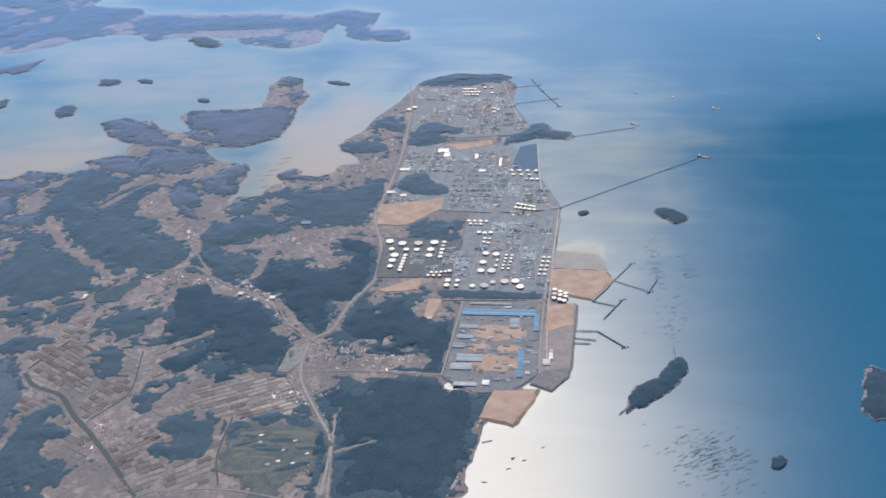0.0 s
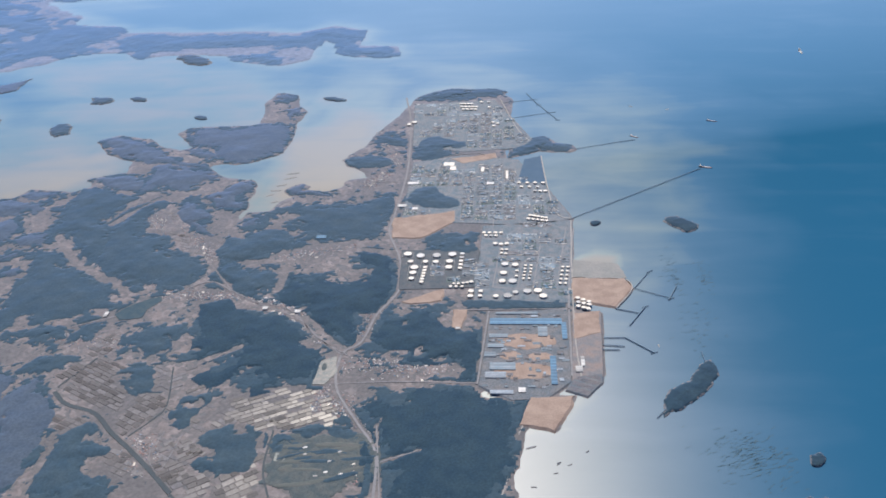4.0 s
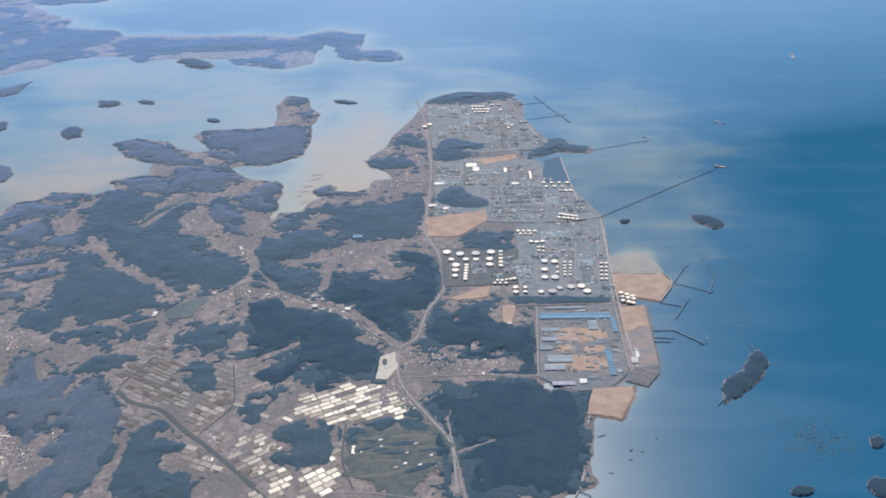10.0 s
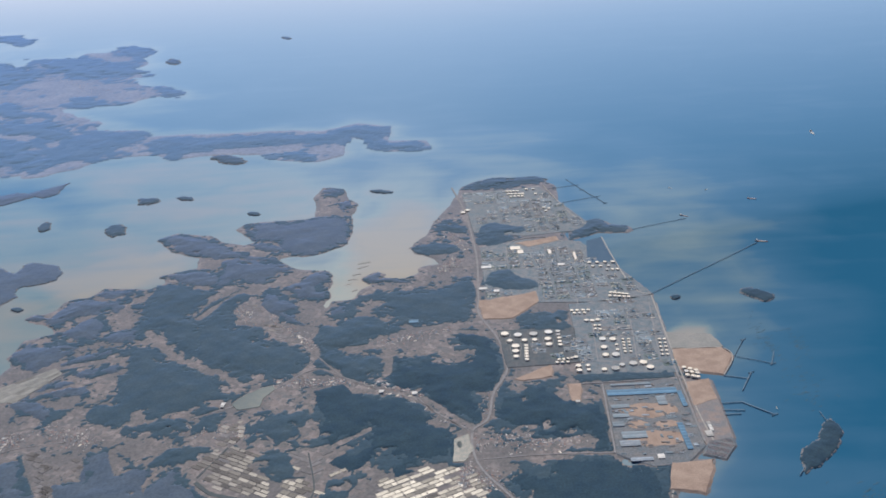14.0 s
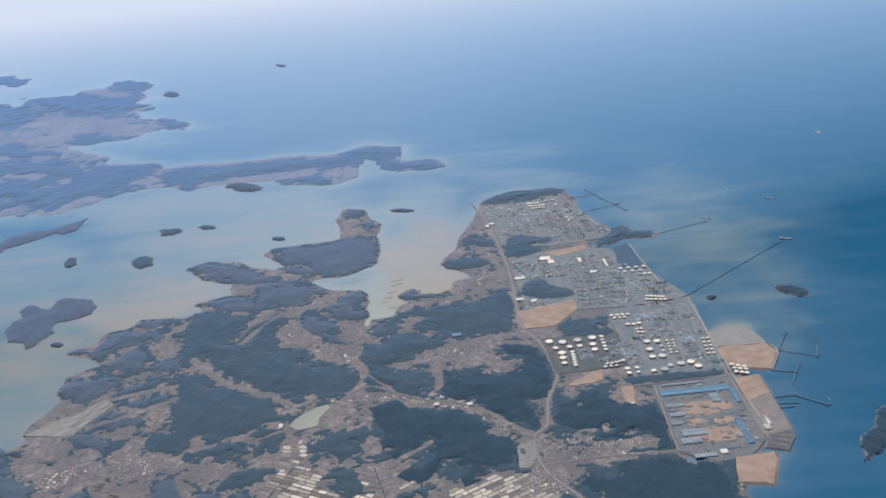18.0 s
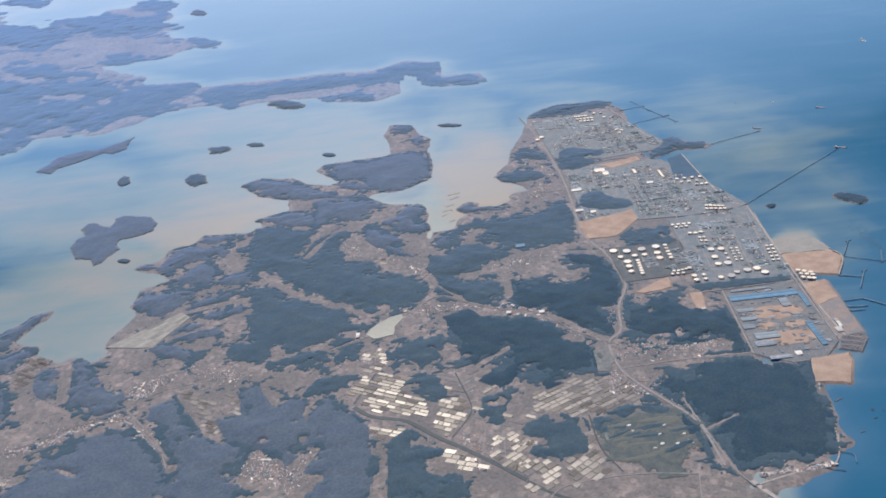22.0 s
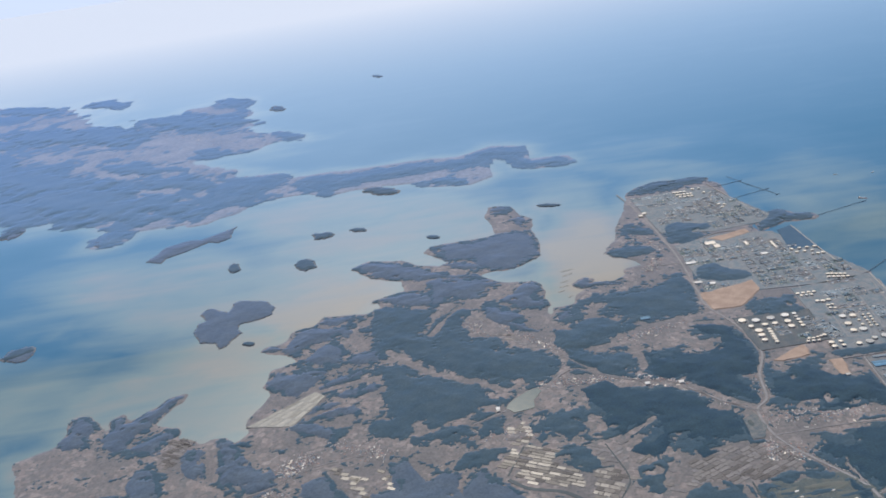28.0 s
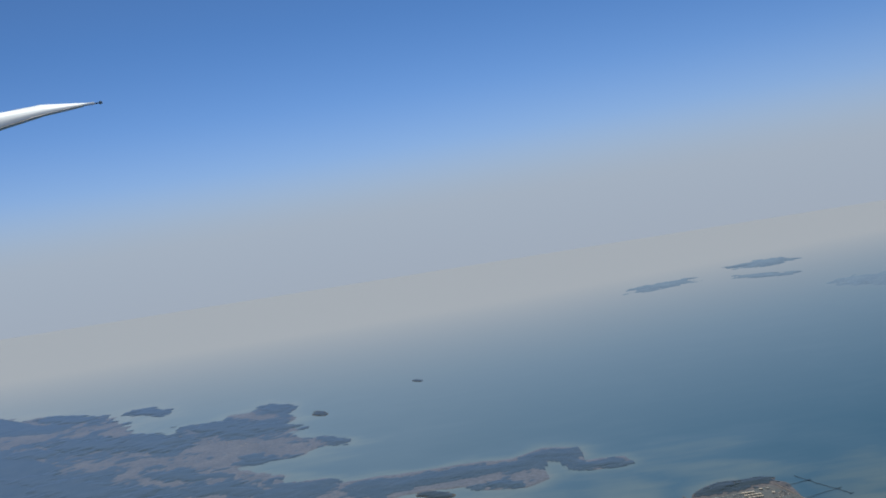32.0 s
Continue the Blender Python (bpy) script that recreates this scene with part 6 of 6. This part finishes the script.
# ---- sheds ----
def shed(x, y, w, d, roof, z=0.78):
    t = new("warehouse")
    t.location = (x, y, z)
    bm = bmesh.new()
    box(bm, 0, 0, 0, w, d, 0.5)
    part("wall", bm, GREY, t)
    n = max(1, round(d / 3.0))
    for i in range(n):
        y0, y1 = -d / 2 + d * i / n, -d / 2 + d * (i + 1) / n
        v = [(-w / 2 - .1, y0, .5), (w / 2 + .1, y0, .5), (w / 2 + .1, (y0 + y1) / 2, .72), (-w / 2 - .1, (y0 + y1) / 2, .72), (w / 2 + .1, y1, .5), (-w / 2 - .1, y1, .5)]
        mesh_object("roof", v, [(0, 1, 2, 3), (3, 2, 4, 5), (0, 3, 5), (1, 4, 2), (1, 0, 5, 4)], roof, t)
    return t


for x, y, w, d, roof in SHEDS:
    tagged(shed(x, y, w, d, roof), {"blue_roof": "long warehouse with a blue metal roof", "teal_steel": "grey-green steel fabrication shed in the yard", "pale_roof": "low building with a pale metal roof"}.get(roof.name, "low grey industrial building"),
           "warehouse", "warehouses")

# the yard between the sheds: stacks of steel and heaps of earth
rnd = random.Random(12)
for i in range(135):
    x, y = rnd.uniform(80, 128), rnd.uniform(454, 532)
    if float(inside(x, y, PLATE[4])) < 1.5 or any(abs(x - s[0]) < s[2] / 2 + 1.2 and abs(y - s[1]) < s[3] / 2 + 1 for s in SHEDS):
        continue
    ob = new("steel_stack")
    ob.location = (x, y, 0.79)
    w, d, paint = rnd.uniform(1.2, 4.5), rnd.uniform(0.4, 1.1), rnd.choice((GREY, TEAL, TEAL, BROWN, BROWN))
    for k in range(rnd.randint(2, 3)):
        bm = bmesh.new()
        box(bm, rnd.uniform(-0.2, 0.2), k * d * 1.15, 0, w, d, rnd.uniform(0.15, 0.4))
        part("steel_beam", bm, paint, ob)
    tagged(ob, "stack of steel sections lying on the yard", "steel stack", "steel stacks")
for x, y, w, h in ((103, 473, 18, 8), (106, 503, 18, 9), (94, 488, 7, 5), (112, 487, 8, 4)):
    ring = ragged([(x + w * math.cos(k * math.pi / 6) * rnd.uniform(0.8, 1.1), y + h * math.sin(k * math.pi / 6) * rnd.uniform(0.8, 1.1)) for k in range(12)], 1.2, 1.0)
    tagged(slab("earth_patch", ring, 0.7, 0.86, SANDY), "patch of bare orange earth in the yard", "earth patch", "earth patches")

# parked cars by the quay
verts, faces = [], []
cx, cy = np.mean(CARYARD, 0)
for i in range(-30, 30):
    for j in range(-14, 14):
        x, y = cx + 0.42 * i + 0.35 * j, cy + 1.25 * j - 0.2 * i
        if float(inside(x, y, CARYARD)) > 0.6 and j % 4:
            k = len(verts)
            for sx, sy, z in ((-.13, -.45, 0), (.13, -.45, 0), (.13, .45, 0), (-.13, .45, 0), (-.11, -.3, .16), (.11, -.3, .16), (.11, .3, .16), (-.11, .3, .16)):
                verts.append((x + sx, y + sy, 0.82 + z))
            faces += [(k + 4, k + 5, k + 6, k + 7)] + [(k + a, k + (a + 1) % 4, k + 4 + (a + 1) % 4, k + 4 + a) for a in range(4)]
tagged(mesh_object("parked_cars", verts, faces, CARS), "rows of reddish and dark cars parked on the quay", "cars", "", "stuff")
tagged(slab("quay", CARYARD, -1.5, 0.81, YARD, flare=4.0), "dark paved quay", "quay", "", "structure")


# ---- piers and breakwaters ----
bm = bmesh.new()
drum(bm, 0, 0, 0, 0.14, 2.4, 8)
pile_mesh = bpy.data.meshes.new("pile")
bm.to_mesh(pile_mesh)
bm.free()
pile_mesh.materials.append(GREY)
for w, p in PIERS:
    t = new("pier")
    line = along(p)
    t.location = (*line[0], 0)
    wide = w * 0.38
    deck = ribbon("deck", p, wide, 0.75, PIER, None, 0.3)
    deck.parent = t
    deck.matrix_parent_inverse = Matrix.Translation((-line[0][0], -line[0][1], 0))
    length = float(np.hypot(*(line[-1] - line[0])))
    n = min(24, max(3, int(length / 5)))
    for i in range(n + 1):
        q = line[0] + (line[-1] - line[0]) * i / n - line[0]
        if len(p) == 2:
            ob = new("pile", pile_mesh)
            ob.parent = t
            ob.location = (q[0], q[1], -1.9)
    if len(p) == 2 and length > 20:
        for s in (-1.6, 0, 1.6):
            bm = bmesh.new()
            d = line[-1] - line[0]
            box(bm, d[0] + s, d[1] + 0.5 * s, -1.5, 0.8, 0.7, 2.2)
            part("mooring_dolphin", bm, PIER, t)
    tagged(t, "long thin oil jetty on piles reaching into the sea" if w < 1.4 else "grey rubble breakwater in the sea", "pier", "piers")


# ---- mud banks of the fish ponds in the inlet ----
for ax, ay, bx, by in [(-87, 749, -77, 752), (-87, 739, -78, 744), (-90, 726, -83, 729), (-93, 717, -85, 718), (-94, 707, -90, 710), (-88, 695, -84, 698)]:
    tagged(ribbon("mud_bank", [(ax, ay), (bx, by)], 2.0, 0.16, MUDDY, None, 0.8), "low pale mud bank of a fish pond in the inlet", "mud bank", "mud banks")

# ---- ships ----
def ship(x, y, length, heading, kind):
    t = new({"w": "motor_boat", "d": "barge"}.get(kind, "tanker_ship"))
    t.matrix_world = Matrix.Translation((x, y, -0.05)) @ Matrix.Rotation(radians(heading), 4, "Z")
    L, B, H = length / 2, length * 0.085, max(0.25, length * 0.05)
    outline = [(-L, -B * 0.8), (-L * 0.9, -B), (L * 0.6, -B), (L * 0.88, -B * 0.55), (L, 0), (L * 0.88, B * 0.55), (L * 0.6, B), (-L * 0.9, B), (-L, B * 0.8)]
    hull = {"w": WHITE, "d": DARK, "r": RUST, "g": DARK}[kind]
    slab("hull", outline, 0, H, hull, t)
    slab("deck", [(a * 0.93, b * 0.86) for a, b in outline], H, H + 0.06, RUST if kind in "rg" else PALE if kind == "w" else DARK, t)
    if kind != "d":
        bm = bmesh.new()
        box(bm, -L * 0.75, 0, H, L * 0.28, B * 1.6, H * 1.7)
        box(bm, -L * 0.7, 0, H * 2.7, L * 0.16, B * 1.9, H * 0.5)
        part("deckhouse", bm, WHITE, t)
        bm = bmesh.new()
        drum(bm, -L * 0.86, 0, H * 2.5, B * 0.3, H * 1.1, 10)
        part("funnel", bm, GREY, t)
    if kind in "rg":
        for i in range(5):
            bm = bmesh.new()
            box(bm, -L * 0.35 + i * L * 0.23, 0, H + 0.06, L * 0.14, B * 1.3, 0.12)
            part("hatch", bm, PALE, t)
    return tagged(t, {"w": "small white motor boat on open water", "d": "dark low work barge moored on the water", "r": "red-hulled tanker ship lying offshore", "g": "dark-hulled tanker ship with pale deck at the jetty"}[kind], "ship", "ships")


for row in SHIPS:
    ship(*row)


# ---- paddies ----
bm = bmesh.new()
vs = bmesh.ops.create_cube(bm, size=1)["verts"]
for v in vs:
    if v.co.z > 0:
        v.co.x *= 0.94
        v.co.y *= 0.88
plot_pale, plot_brown = bpy.data.meshes.new("plot"), None
bm.to_mesh(plot_pale)
bm.free()
plot_brown = plot_pale.copy()
plot_pale.materials.append(FLOOD)
plot_brown.materials.append(BROWN)
rnd = random.Random(21)
plots = 0
SEG_A = np.vstack([l[:-1] for w, l in RIVER_LINES + ROAD_LINES])
SEG_V = np.vstack([l[1:] - l[:-1] for w, l in RIVER_LINES + ROAD_LINES])
SEG_W = np.concatenate([np.full(len(l) - 1, w / 2) for w, l in RIVER_LINES + ROAD_LINES])


def way_gap(x, y):
    """Clear ground between a place and the edge of the nearest road or channel."""
    q = np.array((x, y)) - SEG_A
    t = np.clip((q * SEG_V).sum(1) / ((SEG_V ** 2).sum(1) + 1e-9), 0, 1)
    return float((np.hypot(*(q - t[:, None] * SEG_V).T) - SEG_W).min())



for zone, (share, poly) in enumerate(PADDIES):
    t = new("paddy_field")
    c = np.mean(poly, 0)
    t.location = (c[0], c[1], 0.5)
    turn = (0.58 if zone in (9, 10, 11, 12, 20) else -0.5) + rnd.uniform(-0.1, 0.1)
    ca, sa = math.cos(turn), math.sin(turn)
    a = np.array(poly, float) - c
    u, v = a[:, 0] * ca + a[:, 1] * sa, a[:, 1] * ca - a[:, 0] * sa
    lu, lv = (7.0, 4.0) if zone in (7, 8, 16) else rnd.choice(((6.2, 3.0), (5.4, 3.5), (7.0, 2.7)))
    vv, row = v.min(), 0
    made = 0
    while vv < v.max():
        uu = u.min() + rnd.uniform(0, 2)
        run = rnd.random() < 0.5
        while uu < u.max():
            l = lu * rnd.choice((0.5, 0.8, 1, 1.2))
            mu, mv = uu + l / 2, vv + lv / 2
            x, y = c[0] + mu * ca - mv * sa, c[1] + mv * ca + mu * sa
            uu += l + 0.25
            if float(inside(x, y, poly)) < 0.3 or wood_depth(x, y) > -0.6 or way_gap(x, y) < 0.9:
                continue
            pale = float(value_noise(np.array(x / 7.0), np.array(y / 5.0), 140)) * 0.75 + 0.25 * rnd.random() < share * 1.05
            if not pale and rnd.random() < (0.72 if share > 0.1 else 0.93):
                continue
            ob = new("plot", plot_pale if pale else plot_brown)
            ob.parent = t
            ob.matrix_basis = Matrix.Translation((mu * ca - mv * sa, mv * ca + mu * sa, 0.02)) @ Matrix.Rotation(turn, 4, "Z") @ Matrix.Diagonal((l, lv, 0.3 if pale else 0.2, 1))
            made += 1
        vv += lv + (0.2 if row % 5 else 0.9)
        row += 1
    plots += made
    tagged(t, "patchwork of pale flooded and covered paddy plots" if share > 0.3 else "patchwork of brown winter paddy plots", "paddy field", "paddy fields")


# ---- villages ----
def house_kind(roof, w, d, h, flat):
    t = new("house")
    bm = bmesh.new()
    box(bm, 0, 0, -0.3, w, d, h + 0.3)
    part("wall", bm, PALE, t)
    a, b = w / 2 + 0.06, d / 2 + 0.06
    k = 0.04 if flat else 0.14
    v = [(-a, -b, h), (a, -b, h), (a, b, h), (-a, b, h), (-a * 0.8, 0, h + k), (a * 0.8, 0, h + k)]
    mesh_object("roof", v, [(0, 1, 5, 4), (2, 3, 4, 5), (1, 2, 5), (3, 0, 4), (3, 2, 1, 0)], roof, t)
    return t


HOUSES = [house_kind(BLUE, 0.9, 0.6, 0.16, False), house_kind(RUST, 0.8, 0.6, 0.16, False), house_kind(PALE, 1.6, 0.7, 0.2, True), house_kind(WHITE, 2.2, 0.8, 0.2, True), house_kind(GREY, 1.0, 0.7, 0.16, False)]
HLABEL = ["small farmhouse with a blue roof", "small farmhouse with a red-brown roof", "low farm building with a pale flat roof", "long white-roofed farm shed", "small grey-roofed village house"]
rnd = random.Random(33)
houses, more_v, more_f = 0, [], []
for count, spread, p in VILLAGES:
    line = along(p)
    for i in range(9 * count):
        q = line[rnd.randrange(len(line) - 1)] if len(line) > 2 else line[0] + (line[1] - line[0]) * rnd.random()
        x, y = q[0] + rnd.gauss(0, spread * 0.7), q[1] + rnd.gauss(0, spread * 0.7)
        k = rnd.choices(range(5), (2, 2, 3, 2, 3))[0]
        if wood_depth(x, y) > 0.4 or math.hypot((x - POND[0]) / POND[2], (y - POND[1]) / POND[3]) < 1.25 or way_gap(x, y) < 0.8:
            continue
        houses += 1
        if houses % 18:
            n, a, s = len(more_v), rnd.uniform(0, 3), rnd.uniform(0.22, 0.5)
            ca, sa = math.cos(a) * s, math.sin(a) * s
            for u, v, h in ((-1, -.6, .3), (1, -.6, .3), (1, .6, .3), (-1, .6, .3), (-1, -.6, .62), (1, -.6, .62), (1, .6, .62), (-1, .6, .62), (-.8, 0, .72), (.8, 0, .72)):
                more_v.append((x + u * ca - v * sa, y + u * sa + v * ca, h))
            more_f += [tuple(n + i for i in q) for q in ((0, 1, 5, 4), (1, 2, 6, 5), (2, 3, 7, 6), (3, 0, 4, 7), (4, 5, 9, 8), (6, 7, 8, 9), (5, 6, 9), (7, 4, 8))]
            continue
        ob = copy_thing(HOUSES[k], Matrix.Translation((x, y, 0.5)) @ Matrix.Rotation(rnd.uniform(-0.5, 0.5) + rnd.choice((0, math.pi / 2)), 4, "Z"))
        tagged(ob, HLABEL[k], "house", "village houses")
tagged(mesh_object("village_roofs", more_v, more_f, ROOFS), "many small pale, red and grey village houses scattered along the roads", "houses", "", "stuff")
for k in HOUSES:
    for o in (*k.children, k):
        bpy.data.objects.remove(o)

# ---- golf course ----
course = hill_mesh("golf_course", (-1, 394, 25, 24, 0), 0.25, 1.0, GREEN, 1.0, 3, 0.1, -0.5, False)
tagged(course, "olive green golf course with wooded strips", "golf course")
rnd = random.Random(41)
for i in range(46):
    x, y = -19 + 38 * rnd.random(), 377 + 34 * rnd.random()
    f = hill_mesh("fairway" if i % 3 else "tree_belt", (x, y, rnd.uniform(3, 9), rnd.uniform(0.6, 1.4), rnd.uniform(-8, 28)), 0.1, 0.5, FAIR if i % 3 else WOOD, 1.0, i, 0.05 if i % 3 else 0.15, 0.52, False)
    if f:
        f.location.x += 1
        f.location.y -= 394
        f.location.z = 0.06 + 0.006 * i
        f.parent = course
for i in range(7):
    f = hill_mesh("bunker", (-16 + 32 * rnd.random(), 378 + 32 * rnd.random(), 0.9, 0.5, 20), 0.02, 0.2, PALE, 1.0, i, 0.02, 0.5, False)
    if f:
        f.location.x += 1
        f.location.y -= 394
        f.location.z = 0.4
        f.parent = course

# ---- sea walls, and dark strips on the water ----
for w, p in SEAWALLS:
    tagged(ribbon("sea_wall", p, w, 0.5 if w > 1.2 or 0.6 < w < 0.76 else 0.9 if w > 0.6 else 0.3, SEAWALL, thick=2.0, steps=4), "pale concrete sea wall along the reclaimed shore", "sea wall", "", "structure")
verts, faces = [], []
rnd = random.Random(51)
for cx, cy, w, h, n in DARK_STRIPS:
    for i in range(n):
        x, y, a, l = cx + rnd.gauss(0, w), cy + rnd.gauss(0, h), rnd.uniform(0.3, 0.8), rnd.uniform(0.5, 2.2)
        k = len(verts)
        for u, v in ((-l, -0.16), (l, -0.16), (l, 0.16), (-l, 0.16)):
            verts += [(x + u * math.cos(a) - v * math.sin(a), y + u * math.sin(a) + v * math.cos(a), z) for z in (-0.05, 0.06)]
        faces += [(k + 1, k + 3, k + 5, k + 7), (k, k + 2, k + 3, k + 1), (k + 2, k + 4, k + 5, k + 3), (k + 4, k + 6, k + 7, k + 5), (k + 6, k, k + 1, k + 7)]
tagged(mesh_object("seaweed_rafts", verts, faces, DARK_STRIP), "many dark strips lying on the water in loose rows", "seaweed rafts", "", "stuff")

# ---- the wing of the aircraft, shaped to fit the view at the end of the flight ----
def wing():
    """A swept wing of thin section that ends in a raked tip with its lamp."""
    t = new("aircraft_wing")
    v, f = [], []
    for rear, front in WING:
        a, b = Vector(rear), Vector(front)
        chord = (b - a).length
        for u, h in ((0.0, 0.0), (0.35, 0.035), (0.7, 0.05), (0.93, 0.03), (1.0, 0.0), (0.93, -0.02), (0.7, -0.03), (0.35, -0.015)):
            q = a.lerp(b, u)
            v.append((q.x, q.y, q.z + h * chord))
    n = len(WING)
    for k in range(n - 1):
        for i in range(8):
            f.append((8 * k + i, 8 * k + (i + 1) % 8, 8 * k + 8 + (i + 1) % 8, 8 * k + 8 + i))
    f += [tuple(range(7, -1, -1)), tuple(range(8 * n - 8, 8 * n))]
    skin = mesh_object("wing_skin", v, f, WINGPAINT, t)
    for face in skin.data.polygons:
        face.use_smooth = True
    # the gap before the aileron, and the bare front edge
    for name, u, wide, paint in (("aileron_gap", 0.42, 0.03, DARK), ("leading_edge", 0.95, 0.07, WHITE)):
        w, g = [], []
        for k, (rear, front) in enumerate(WING[:4]):
            a, b = Vector(rear), Vector(front)
            for e in (-0.5, 0.5):
                q = a.lerp(b, u + e * wide)
                w += [(q.x, q.y, q.z - 0.034 * (b - a).length), (q.x, q.y, q.z + 0.02 * (b - a).length)]
            if k:
                m = 4 * k
                g += [(m - 4, m - 2, m + 2, m), (m - 3, m + 1, m + 3, m - 1), (m - 4, m, m + 1, m - 3), (m - 2, m - 1, m + 3, m + 2)]
        mesh_object(name, w, g, paint, t)
    a, b = (Vector(WING[-1][0]) + Vector(WING[-1][1])) / 2, Vector(WING_TIP)
    lamp = bmesh.new()
    bmesh.ops.create_cone(lamp, cap_ends=True, segments=8, radius1=0.0007, radius2=0.0004, depth=(b - a).length,
                          matrix=Matrix.Translation((a + b) / 2) @ (b - a).to_track_quat("Z", "Y").to_matrix().to_4x4())
    part("static_wick", lamp, DARK, t)
    lamp = bmesh.new()
    bmesh.ops.create_uvsphere(lamp, u_segments=10, v_segments=6, radius=0.0017, matrix=Matrix.Translation(b))
    part("tip_light", lamp, PALE, t)
    return tagged(t, "pale grey aircraft wing tapering to a thin raked tip", "aircraft wing")


wing()
